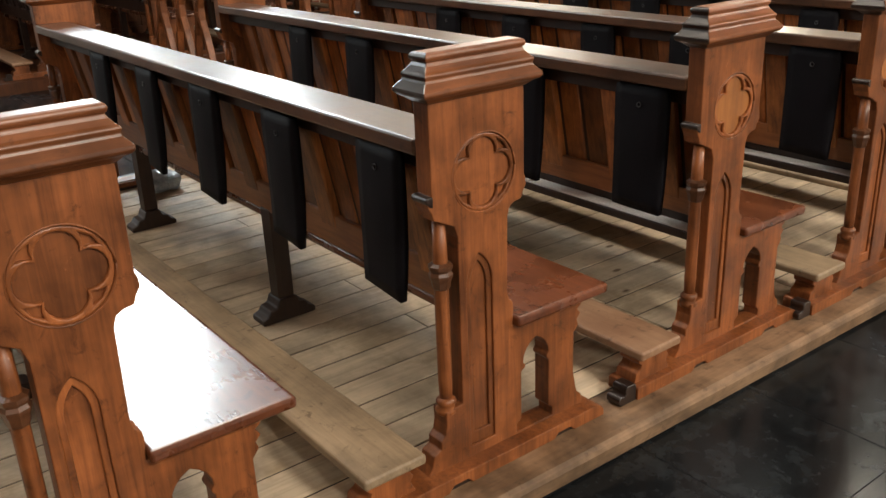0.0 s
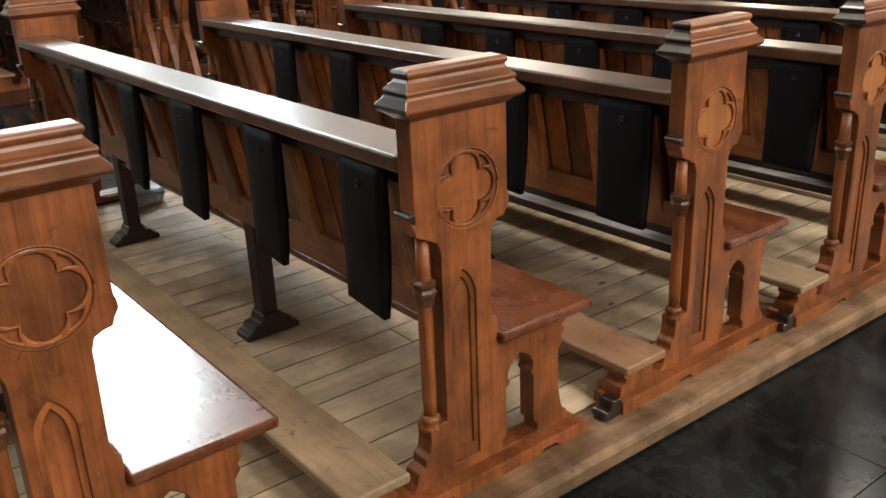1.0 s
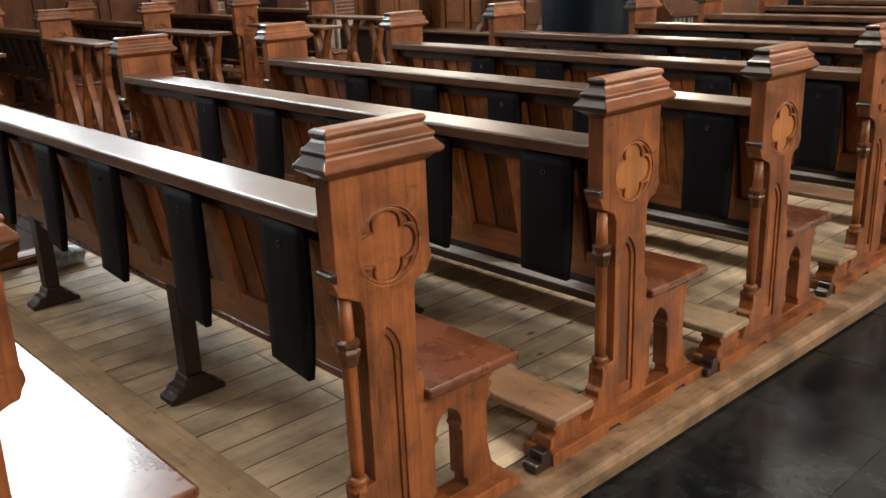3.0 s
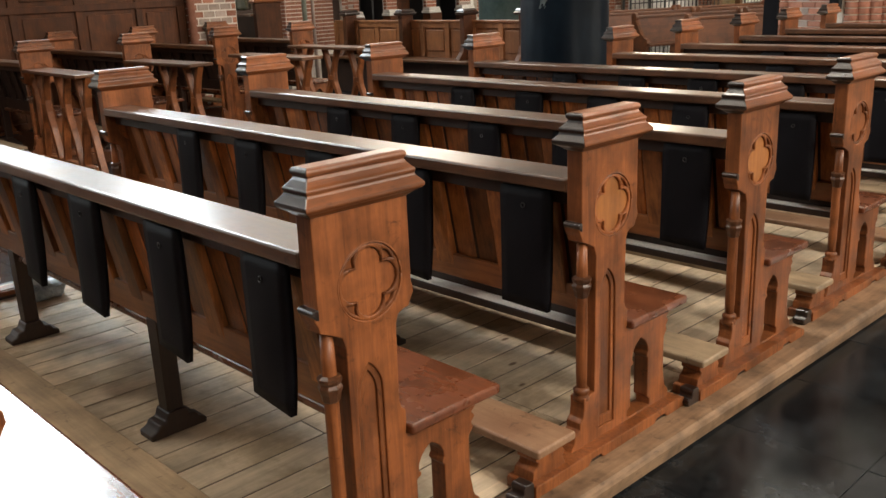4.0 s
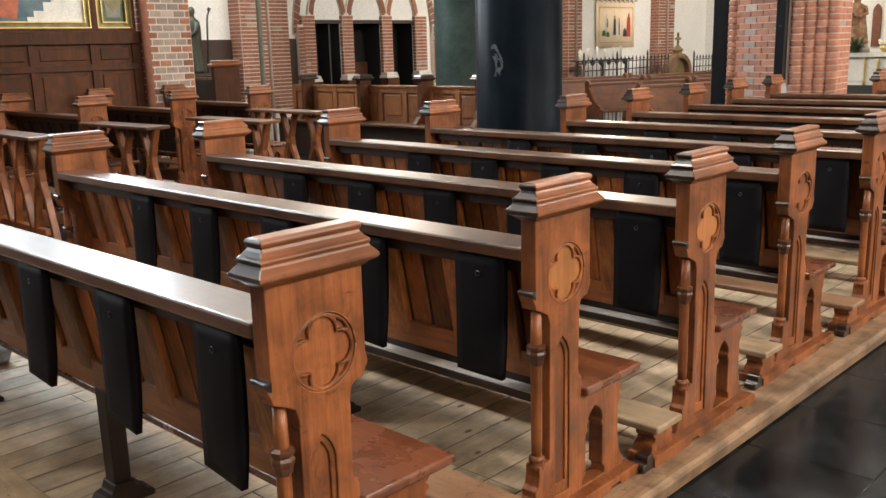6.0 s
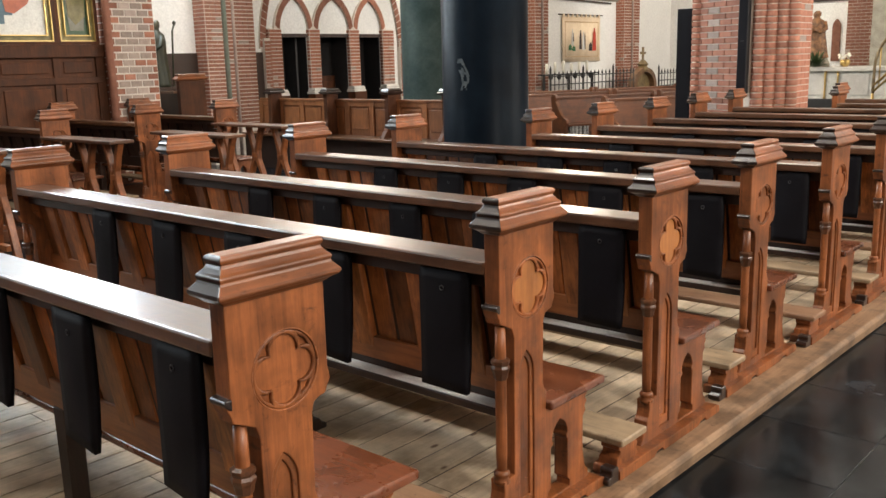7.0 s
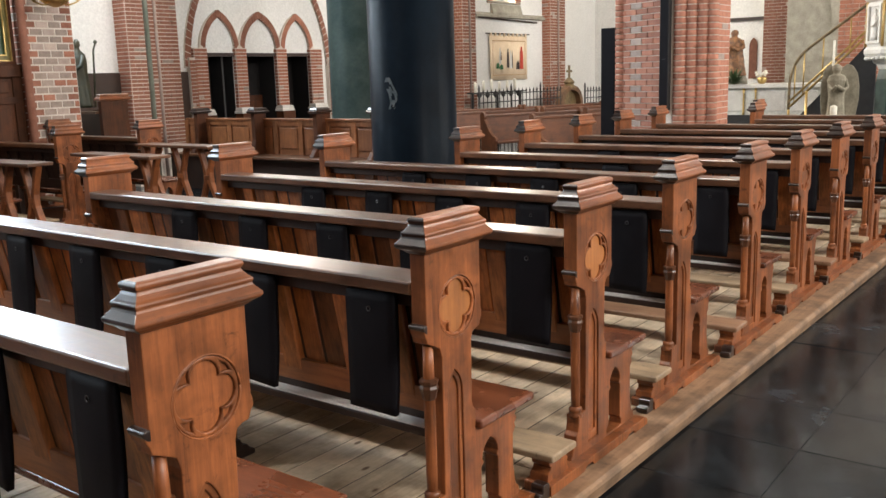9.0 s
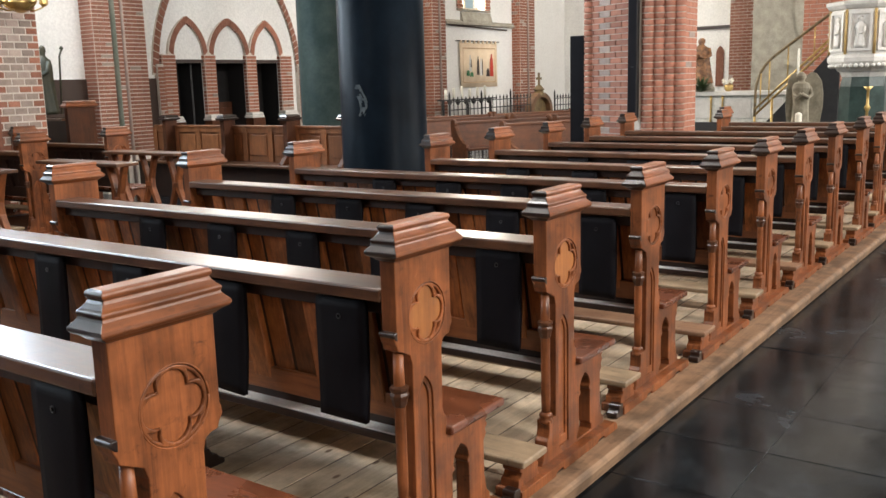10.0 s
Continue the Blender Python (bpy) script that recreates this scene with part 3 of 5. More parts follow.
# ---- shell ----


def wall_with_windows(name, x0, x1, windows, z0, spring, apex, width, doors=(), top=10.0, rounds=()):
    outline = [(-14, AISLE_Z - 0.1), (34, AISLE_Z - 0.1), (34, top), (-14, top)]
    holes = [pointed(y - width / 2, y + width / 2, z0, spring, apex) for y in windows] + [[(a, 0.0), (b, 0.0), (b, 2.0), (a, 2.0)] for a, b in doors] + [circle_pts(y, z, r) for y, z, r in rounds]
    ob = part(name, prismed([outline] + holes, x0, x1), PLASTER)
    return tagged(ob, "white plastered church wall with pointed windows", "wall", kind="structure")


DOORS = ((8.78, 9.38), (9.64, 10.35), (10.6, 11.2))
wall_with_windows("wall_west", WALL_X - 0.5, WALL_X, WIN_LEFT_Y, 3.22, 6.2, 7.4, 1.5, DOORS, rounds=(ADDED_OCULUS,))
wall_with_windows("wall_east", 9.0, 9.5, WIN_RIGHT_Y, 5.02, 8.0, 9.2, 1.5)
tagged(part("wall_north", boxed(-11.5, 9.5, 30, 30.5, AISLE_Z - 0.1, 10), PLASTER), "white plastered end wall", "wall", kind="structure")
# rear wall and ceiling stay out of view; their dark brown lowers the fill
tagged(part("wall_south", boxed(-11.5, 9.5, -12.5, -12, AISLE_Z - 0.1, 10), SHELL_BROWN), "unseen rear wall, dark brown to cut bounce light", "wall", kind="structure")
tagged(part("ceiling", boxed(-11.5, 9.5, -12.5, 30.5, 10, 10.3), SHELL_BROWN), "unseen ceiling, dark brown to cut bounce light", "ceiling", kind="structure")

# unseen wall added to give those lamps their openings
clerestory = part("wall_clerestory", prismed([[(-12, 6.9), (29.9, 6.9), (29.9, 9.98), (-12, 9.98)]] + [pointed(y - 0.75, y + 0.75, 7.1, 8.8, 9.5) for y in ADDED_CLERESTORY_Y], -4.4, -3.9), PLASTER)
tagged(clerestory, "unseen white clerestory wall added over the pillars round the floor lights", "wall", kind="structure")

# ---- the block of pews in the side aisle ----
SIDE_ROWS = [(-7.1, 0.0, 0.3), (-7.12, 0.97, 0.0), (-7.1, 1.97, 0.4), (-7.12, 2.97, 0.0), (-7.12, 3.98, 0.3), (-7.14, 4.98, -0.3)]
SIDE_Z = 0.02
tagged(part("platform", boxed(-10.7, -6.95, -1.2, 5.6, AISLE_Z, SIDE_Z), PANELWOOD), "low brown wooden platform under the side aisle pews", "platform", kind="structure")
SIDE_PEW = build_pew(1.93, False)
tagged(SIDE_PEW, "brown oak church pew in the side aisle with shade put into its back boards", "pew", "pews of the side aisle")
# dark wood on the backs imitates the shade of the side aisle
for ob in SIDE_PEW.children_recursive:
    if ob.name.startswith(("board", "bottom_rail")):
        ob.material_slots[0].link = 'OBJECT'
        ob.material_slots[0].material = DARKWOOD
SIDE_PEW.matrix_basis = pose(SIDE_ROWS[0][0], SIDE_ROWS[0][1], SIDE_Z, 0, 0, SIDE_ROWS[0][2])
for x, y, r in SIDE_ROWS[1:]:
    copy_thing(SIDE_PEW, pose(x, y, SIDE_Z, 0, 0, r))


def stall_bench():
    """A long panelled bench that faces the nave, divided by tall dark end boards."""
    b = tagged(new("stall_bench"), "brown panelled oak stall bench with tall dark capped dividers", "bench")
    x0, x1, yb = -10.2, -6.15, 7.7
    soften(part("seat", boxed(x0, x1, yb - 0.42, yb - 0.02, 0.41, 0.45), LEDGE, b, "dark polished seat board"), 0.008, 2)
    back = part("back", boxed(x0, x1, yb, yb + 0.03, AISLE_Z, 0.93), STALLWOOD, b)
    soften(part("top_rail", boxed(x0, x1, yb - 0.03, yb + 0.05, 0.93, 0.965), STALLWOOD, back), 0.006)
    part("front_board", boxed(x0, x1, yb - 0.36, yb - 0.33, AISLE_Z, 0.409), DARKWOOD, b)
    span = (x1 - x0) / 8
    for k in range(8):
        a = x0 + span * k
        soften(part("stile", boxed(a - 0.045, a + 0.045, yb - 0.02, yb - 0.001, 0.451, 0.929), STALLWOOD, back), 0.004)
        soften(part("panel", boxed(a + 0.075, a + span - 0.075, yb - 0.012, yb - 0.001, 0.54, 0.83), STALLWOOD, back), 0.008)
    soften(part("rail", boxed(x0, x1, yb - 0.016, yb - 0.0005, 0.86, 0.9295), STALLWOOD, back), 0.004)
    for x in (-9.75, -8.45, -7.2, -6.15):
        arm = [(yb - 0.3, AISLE_Z), (yb - 0.3, 0.46), (yb - 0.22, 0.55), (yb - 0.19, 0.66), (yb - 0.19, 1.04), (yb + 0.03, 1.04), (yb + 0.03, AISLE_Z)]
        d = soften(part("divider", prismed([arm], x - 0.04, x + 0.04), PANELWOOD, b, "dark brown divider board"), 0.008)
        part("moulded_cap", cap_loft(bmesh.new(), x - 0.05, x + 0.05, yb - 0.20, yb + 0.03, [(0.0, 1.04), (0.02, 1.045), (0.035, 1.06), (0.035, 1.07), (0.015, 1.085), (0.018, 1.095), (0.004, 1.115), (0.0, 1.12)]), NIB, d, "black polished cap")
    return b


stall_bench()


def scroll_bench(length):
    """A plain bench whose ends rise to a rounded head and sweep down to the seat."""
    b = new("bench")
    tagged(b, "plain red-brown wooden bench with rounded scroll ends", "bench", "benches beyond the pillars")
    head = [(-0.19 + 0.075 * math.cos(t), 0.86 + 0.075 * math.sin(t)) for t in [math.radians(a) for a in range(190, -41, -23)]]
    sweep = [(-0.10 + 0.30 * u, 0.78 - 0.26 * math.sin(u * math.pi / 2)) for u in (0.0, 0.15, 0.3, 0.5, 0.75, 1.0)]
    end = [(-0.26, 0.0), (-0.235, 0.4)] + head + sweep + [(0.23, 0.50), (0.24, 0.45), (0.21, 0.40), (0.20, 0.12), (0.25, 0.06), (0.25, 0.0)]
    for x0 in (-0.055, -length):
        soften(part("end_panel", prismed([end], x0, x0 + 0.055), REDWOOD, b), 0.006)
    soften(part("seat", boxed(-length + 0.055, -0.055, -0.14, 0.22, 0.40, 0.43), REDWOOD, b), 0.006)
    soften(part("back_panel", prismed([[(-0.20, 0.36), (-0.175, 0.36), (-0.205, 0.84), (-0.23, 0.84)]], -length + 0.055, -0.055), REDWOOD, b), 0.004)
    soften(part("top_rail", boxed(-length + 0.055, -0.055, -0.25, -0.185, 0.84, 0.885), REDWOOD, b), 0.008)
    return b


SCROLL = scroll_bench(2.15)
SCROLL.matrix_basis = pose(-5.9, 11.2, AISLE_Z, 0, 0, -115)
for x, y, r in ((-7.2, 11.7, -114), (-6.27, 13.72, -115), (-8.5, 12.3, -115), (-7.55, 14.33, -115), (-9.5, 13.2, -116), (-8.55, 15.2, -115)):
    copy_thing(SCROLL, pose(x, y, AISLE_Z, 0, 0, r))


def prayer_bench(m):
    """A low reading shelf carried by three wishbone supports."""
    b = new("prayer_bench")
    tagged(b, "small oak prayer bench with dark shelf and wishbone legs", "prayer bench", "prayer benches")
    soften(part("shelf", boxed(-0.62, 0.62, -0.12, 0.12, 0.91, 0.94), LEDGE, b, "dark worn shelf"), 0.006)
    soften(part("bottom_rail", boxed(-0.5, 0.5, -0.03, 0.03, 0.10, 0.15), OAK_X, b), 0.005)
    for sx in (-0.46, 0.02, 0.46):
        # two stout curved limbs that meet at mid height and part again to foot and shelf
        left = [(-0.24, 0.0), (-0.18, 0.0), (-0.13, 0.2), (-0.07, 0.42), (-0.004, 0.55), (-0.004, 0.66), (-0.05, 0.8), (-0.09, 0.91), (-0.14, 0.91), (-0.09, 0.79), (-0.05, 0.66), (-0.055, 0.56), (-0.115, 0.42), (-0.18, 0.2)]
        soften(part("leg", prismed([[(sx + u, v) for u, v in left]], -0.03, 0.03, 'xz'), OAK, b), 0.007)
        soften(part("leg", prismed([[(sx - u, v) for u, v in left]], -0.03, 0.03, 'xz'), OAK, b), 0.007)
        soften(part("knot", boxed(sx - 0.045, sx + 0.045, -0.034, 0.034, 0.58, 0.63), OAK, b), 0.006)
    b.matrix_basis = m
    return b


BENCH = prayer_bench(pose(-6.42, 2.78, AISLE_Z, 0, 0, 2))
for x, y, r in ((-6.45, 1.8, -1), (-5.95, 3.66, 1), (-6.4, 0.85, 0), (-6.43, 4.7, 0)):
    copy_thing(BENCH, pose(x, y, AISLE_Z, 0, 0, r))

# ---- brickwork ----


def add_box(verts, faces, m, sx, sy, sz):
    k = len(verts)
    for z in (-sz / 2, sz / 2):
        for y in (-sy / 2, sy / 2):
            for x in (-sx / 2, sx / 2):
                verts.append(m @ Vector((x, y, z)))
    for f in ((0, 1, 3, 2), (4, 6, 7, 5), (0, 4, 5, 1), (2, 3, 7, 6), (0, 2, 6, 4), (1, 5, 7, 3)):
        faces.append([k + i for i in f])


BRICK_MESHES = {}


def brick_mesh(l, d, h, mat):
    key = (round(l, 3), round(d, 3), round(h, 3), mat.name)
    if key not in BRICK_MESHES:
        vs, fs = [], []
        add_box(vs, fs, Matrix.Identity(4), l, d, h)
        me = bpy.data.meshes.new("brick")
        me.from_pydata(vs, [], fs)
        me.materials.append(mat)
        BRICK_MESHES[key] = me
    return BRICK_MESHES[key]


def brick_layout(width, z0, z1, course, length, chooser, seed, joint=0.012):
    """Courses of stretchers and headers across one face: (centre along, centre height, length, height, material)."""
    r = random.Random(seed)
    out = []
    n = 0
    z = z0
    while z + course <= z1:
        u = -width / 2
        half = n % 2
        while u < width / 2 - 0.02:
            l = length if not half else length / 2
            half = 0
            l = min(l, width / 2 - u)
            if width / 2 - u - l < 0.06:
                l = width / 2 - u
            if l > 0.03:
                out.append((u + l / 2, z + course / 2, l - joint, course - joint, chooser(u + l / 2, n, r)))
            u += l
        z += course
        n += 1
    return out


def brick_face(parent, m, width, z0, z1, course, length, chooser, seed, single=False, proud=0.012, joint=0.012):
    """Lay a face of bricks. m places the face: x along it, -y out of it."""
    joined = {}
    for u, z, l, h, mat in brick_layout(width, z0, z1, course, length, chooser, seed, joint):
        place = m @ Matrix.Translation((u, -proud / 2 + 0.001, z))
        if single:
            ob = new("brick", brick_mesh(l, proud, h, mat))
            ob.parent = parent
            ob.matrix_basis = place
        else:
            vs, fs = joined.setdefault(mat.name, ([], []))
            add_box(vs, fs, place, l, proud, h)
    for name, (vs, fs) in joined.items():
        me = bpy.data.meshes.new("brickwork")
        me.from_pydata(vs, [], fs)
        me.materials.append(bpy.data.materials[name])
        ob = new("brickwork", me)
        ob.parent = parent
        tagged(ob, kind="stuff")


def red_only(u, n, r):
    return GREYBRICK if r.random() < 0.04 else BRICK


def worn_middle(u, n, r):
    if -0.2 < u < 0.14 + 0.1 * (n % 2) and r.random() < 0.93:
        return PALEBRICK if r.random() < 0.22 else GREYBRICK
    return BRICK


def grey_keyed(u, n, r):
    return GREYBRICK if n % 2 == 0 and abs(u + 0.06) < 0.07 else BRICK


def face_pose(x, y, out_deg):
    """A face at (x, y) whose outward side points along out_deg (0 is +x, -90 is -y)."""
    return pose(x, y, 0, 0, 0, out_deg + 90)


# pale-patched brick pier by the wooden lobby
pier_a = tagged(part("pier", boxed(-9.85, -9.12, 4.59, 5.24, AISLE_Z, 10), MORTAR), "square red brick pier with worn pale grey patches", "pier", kind="structure")
brick_face(pier_a, face_pose(-9.12, 4.915, 0), 0.65, AISLE_Z, 3.3, 0.088, 0.165, worn_middle, 1, True, 0.008, 0.019)
brick_face(pier_a, face_pose(-9.485, 4.59, -90), 0.73, AISLE_Z, 3.3, 0.085, 0.24, red_only, 2)
part("corner_roll", lathed([(0.05, AISLE_Z), (0.05, 3.4)], -9.12, 4.59, 12), BRICK, pier_a, "", True)

# clustered pilaster against the side wall
pil_b = tagged(part("pilaster", boxed(WALL_X, WALL_X + 0.3, 7.1, 8.03, AISLE_Z, 10), MORTAR), "clustered red brick pilaster on the plastered side wall", "pilaster", kind="structure")
brick_face(pil_b, face_pose(WALL_X + 0.3, 7.565, 0), 0.93, 0.5, 3.3, 0.06, 0.2, red_only, 3)
brick_face(pil_b, face_pose(WALL_X + 0.15, 7.1, -90), 0.3, 0.5, 3.3, 0.06, 0.2, red_only, 4)
part("green_shaft", lathed([(0.042, AISLE_Z), (0.042, 9)], WALL_X + 0.31, 7.45, 12), SHAFTGREEN, pil_b, "slender grey-green shaft", True)
part("shaft", lathed([(0.03, AISLE_Z), (0.03, 9)], WALL_X + 0.31, 7.62, 10), PALEBRICK, pil_b, "", True)

for y0, y1, sd in ((15.98, 16.5, 5), (19.97, 20.75, 6), (23.4, 24.3, 9)):
    p = tagged(part("pilaster", boxed(WALL_X, WALL_X + 0.25, y0, y1, AISLE_Z, 10), MORTAR), "flat red brick pilaster on the white side wall", "pilaster", kind="structure")
    brick_face(p, face_pose(WALL_X + 0.25, (y0 + y1) / 2, 0), y1 - y0, 0.6, 3.8, 0.075, 0.22, red_only, sd)
    brick_face(p, face_pose(WALL_X + 0.125, y0, -90), 0.25, 0.6, 3.8, 0.075, 0.125, red_only, sd + 20)
    part("shaft", lathed([(0.03, AISLE_Z), (0.03, 9)], WALL_X + 0.27, (y0 + y1) / 2, 8), PALEBRICK, p, "", True)

# far pier in the row of pillars: flat face, dark recess and a bundle of shafts
pier_c = tagged(part("pier", prismed([[(-4.25, 10.72), (-3.45, 10.35), (-3.30, 10.35), (-2.84, 10.62), (-2.84, 11.2), (-4.25, 11.2)]], AISLE_Z, 10, 'xy'), MORTAR), "large red brick pier with grey bricks and round corner shafts", "pier", kind="structure")
brick_face(pier_c, pose(-3.85, 10.535, 0, 0, 0, math.degrees(math.atan2(-0.37, 0.80))), 0.86, AISLE_Z, 3.1, 0.08, 0.235, grey_keyed, 7, True)


def shaft_brick(r, h):
    bm = bmesh.new()
    lathe(bm, [(r * 0.97, -h / 2), (r, -h / 2 + 0.006), (r, h / 2 - 0.006), (r * 0.97, h / 2)], 0, 0, 10)
    bmesh.ops.recalc_face_normals(bm, faces=bm.faces[:])
    me = bpy.data.meshes.new("brick")
    bm.to_mesh(me)
    bm.free()
    me.materials.append(BRICK)
    me.shade_smooth()
    return me


brick_face(pier_c, face_pose(-2.84, 10.92, 0), 0.54, AISLE_Z, 3.1, 0.08, 0.235, red_only, 8)
SHAFT_BRICK = shaft_brick(0.086, 0.066)
for i in range(4):
    sx, sy = -3.21 + i * 0.12, 10.38 + i * 0.07
    part("shaft_core", lathed([(0.079, AISLE_Z), (0.079, 10)], sx, sy, 10), MORTAR, pier_c, "", True)
    for k in range(39):
        ob = new("brick", SHAFT_BRICK)
        ob.parent = pier_c
        ob.matrix_basis = pose(sx, sy, AISLE_Z + 0.04 + 0.08 * k)
roll = new("brick", SHAFT_BRICK)
roll.parent = pier_c
roll.matrix_basis = pose(-4.23, 10.73, AISLE_Z + 0.04)
for k in range(1, 39):
    ob = new("brick", SHAFT_BRICK)
    ob.parent = pier_c
    ob.matrix_basis = pose(-4.23, 10.73, AISLE_Z + 0.04 + 0.08 * k)
speaker = new("column_loudspeaker")
tagged(speaker, "tall narrow black column loudspeaker fixed to a brick pier", "loudspeaker")
soften(part("case", boxed(-3.44, -3.31, 10.24, 10.335, 0.95, 3.6), IRON, speaker), 0.008)
part("grille", boxed(-3.43, -3.32, 10.234, 10.24, 1.0, 3.5), PAD, speaker)
part("badge", boxed(-3.395, -3.355, 10.229, 10.234, 1.62, 1.63), STEEL, speaker)
board = soften(part("notice_board", boxed(-4.56, -4.34, 10.75, 10.8, AISLE_Z, 2.1), PAD), 0.01)
tagged(board, "tall black board standing beside a brick pier", "board")

# round pillars
for px, py, rad, mat, lab in ((-3.95, 5.62, 0.415, BLACKSTONE, "tall polished black stone pillar with pale scuffs beside the pews"), (-8.3, 9.6, 0.42, GREENSTONE, "tall dark green stone pillar in the side aisle")):
    p = part("pillar", lathed([(rad + 0.06, AISLE_Z), (rad + 0.06, 0.12), (rad + 0.02, 0.2), (rad, 0.24), (rad, 10)], px, py, 40), mat, None, "", True)
    tagged(p, lab, "pillar", kind="structure")

# pale scuff left on the black pillar
bm = bmesh.new()
nu, nv = 8, 14
grid = []
for j in range(nv + 1):
    row = []
    for i in range(nu + 1):
        v = j / nv
        wide = (0.5 + 0.5 * math.sin(v * math.pi)) * (0.9 + 0.35 * noise.noise(Vector((v * 5, 1.7, 0))))
        a = math.radians(-81) + (i / nu - 0.5) * 0.28 * wide + 0.07 * math.sin(v * 5)
        row.append(bm.verts.new((-3.95 + 0.4165 * math.cos(a), 5.62 + 0.4165 * math.sin(a), 1.2 + 0.29 * v)))
    grid.append(row)
for j in range(nv):
    for i in range(nu):
        if noise.noise(Vector((i * 0.45, j * 0.35, 3.1))) > -0.12:
            bm.faces.new((grid[j][i], grid[j][i + 1], grid[j + 1][i + 1], grid[j + 1][i]))
scuff = part("plaster_scuff", bm, surface("thin_lime_smear", (0.03, 0.042, 0.05), (0.09, 0.11, 0.12), 18, 0.8, 60, 0.3))
tagged(scuff, "pale lime smear on the black pillar", "stain", kind="structure")

# ---- side wall: dado, arcade of doors, sill, window frames, backdrop ----
for y0, y1 in ((5.6, 7.095), (8.035, 8.45), (11.85, 13.5)):
    tagged(part("dado", boxed(WALL_X, WALL_X + 0.03, y0, y1, AISLE_Z, 1.69), DADO), "dark brown painted dado on a white wall", "dado", kind="structure")


def voussoirs(parent, y0, y1, spring, apex, thick, depth, n=12, x=WALL_X):
    """A pointed ring of bricks round an arch."""
    path = pointed(y0, y1, spring - 0.02, spring, apex, n)[2:]
    m = (y0 + y1) / 2
    groups = {}
    for i, ((a, za), (b, zb)) in enumerate(zip(path, path[1:])):
        va, vb = Vector((0, a - m, za - spring + 0.3)).normalized(), Vector((0, b - m, zb - spring + 0.3)).normalized()
        pa, pb = Vector((0, a, za)), Vector((0, b, zb))
        d = (pb - pa) * 0.07
        vs, fs = groups.setdefault(0, ([], []))
        k = len(vs)
        for q in (pa + d, pb - d, pb - d + vb * thick, pa + d + va * thick):
            vs.append((x + 0.005, q.y, q.z))
        for q in (pa + d, pb - d, pb - d + vb * thick, pa + d + va * thick):
            vs.append((x + depth, q.y, q.z))
        for f in ((0, 1, 2, 3), (4, 7, 6, 5), (0, 4, 5, 1), (1, 5, 6, 2), (2, 6, 7, 3), (3, 7, 4, 0)):
            fs.append([k + j for j in f])
    vs, fs = groups[0]
    me = bpy.data.meshes.new("voussoirs")
    me.from_pydata(vs, [], fs)
    me.materials.append(BRICK)
    ob = new("voussoirs", me)
    ob.parent = parent
    tagged(ob, kind="stuff")
    bm = prismed([[(a, b) for a, b in pointed(y0, y1, spring, spring, apex, n)[2:]] + [(m + (a - m) * (1 + 2 * thick / (y1 - y0)), spring + (b - spring) * (1 + thick / (apex - spring))) for a, b in pointed(y0, y1, spring, spring, apex, n)[2:]][::-1]], x, x + depth - 0.012)
    part("mortar_bed", bm, MORTAR, parent)


arcade = new("door_arcade")
tagged(arcade, "three dark doorways under pointed red brick arches", "doorway", kind="structure")
for i, (a, b) in enumerate(DOORS):
    voussoirs(arcade, a - 0.02, b + 0.02, 2.05, 2.6, 0.12, 0.06)
    part("lintel", boxed(WALL_X - 0.05, WALL_X + 0.05, a, b, 1.94, 1.999), DARKWOOD, arcade)
for c, w in ((8.63, 0.27), (9.51, 0.24), (10.475, 0.24), (11.36, 0.3)):
    part("column_core", boxed(WALL_X, WALL_X + 0.08, c - w / 2, c + w / 2, AISLE_Z, 2.08), MORTAR, arcade)
    brick_face(arcade, face_pose(WALL_X + 0.08, c, 0), w, 1.05, 2.08, 0.06, w, red_only, int(c * 10))
    brick_face(arcade, face_pose(WALL_X + 0.04, c - w / 2, -90), 0.08, 1.05, 2.08, 0.06, 0.08, red_only, int(c * 10) + 1)
    soften(part("pedestal", boxed(WALL_X, WALL_X + 0.2, c - w / 2 - 0.03, c + w / 2 + 0.03, AISLE_Z, 0.949), PANELWOOD, arcade, "brown wooden pedestal"), 0.006)
    part("stone_base", cap_loft(bmesh.new(), WALL_X + 0.0, WALL_X + 0.15, c - w / 2, c + w / 2, [(0.03, 0.95), (0.03, 0.98), (0.015, 1.0), (0.02, 1.015), (0.005, 1.05)]), STONE, arcade, "pale stone column base")
voussoirs(arcade, 8.45, 11.68, 1.75, 4.1, 0.12, 0.05, 26)
for yy in (8.45, 11.75):
    part("impost_core", boxed(WALL_X, WALL_X + 0.09, yy - 0.07, yy + 0.07, AISLE_Z, 1.92), MORTAR, arcade)
    brick_face(arcade, face_pose(WALL_X + 0.09, yy, 0), 0.14, 0.8, 1.92, 0.06, 0.14, red_only, int(yy * 7))
# shade of the passages, painted as near-black sheets, jambs and soffits
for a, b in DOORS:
    tagged(part("doorway_curtain", boxed(WALL_X - 0.45, WALL_X - 0.42, a - 0.05, b + 0.05, AISLE_Z, 2.0), DOORWAY_SHADE), "near-black sheet that paints the shade of a passage behind a doorway", "passage", kind="structure")
    part("jamb", boxed(WALL_X - 0.42, WALL_X - 0.01, a - 0.001, a + 0.012, 0, 1.99), DOORWAY_SHADE, arcade)
    part("jamb", boxed(WALL_X - 0.42, WALL_X - 0.01, b - 0.012, b + 0.001, 0, 1.99), DOORWAY_SHADE, arcade)
    part("soffit", boxed(WALL_X - 0.42, WALL_X - 0.06, a + 0.012, b - 0.012, 1.96, 1.998), DOORWAY_SHADE, arcade)
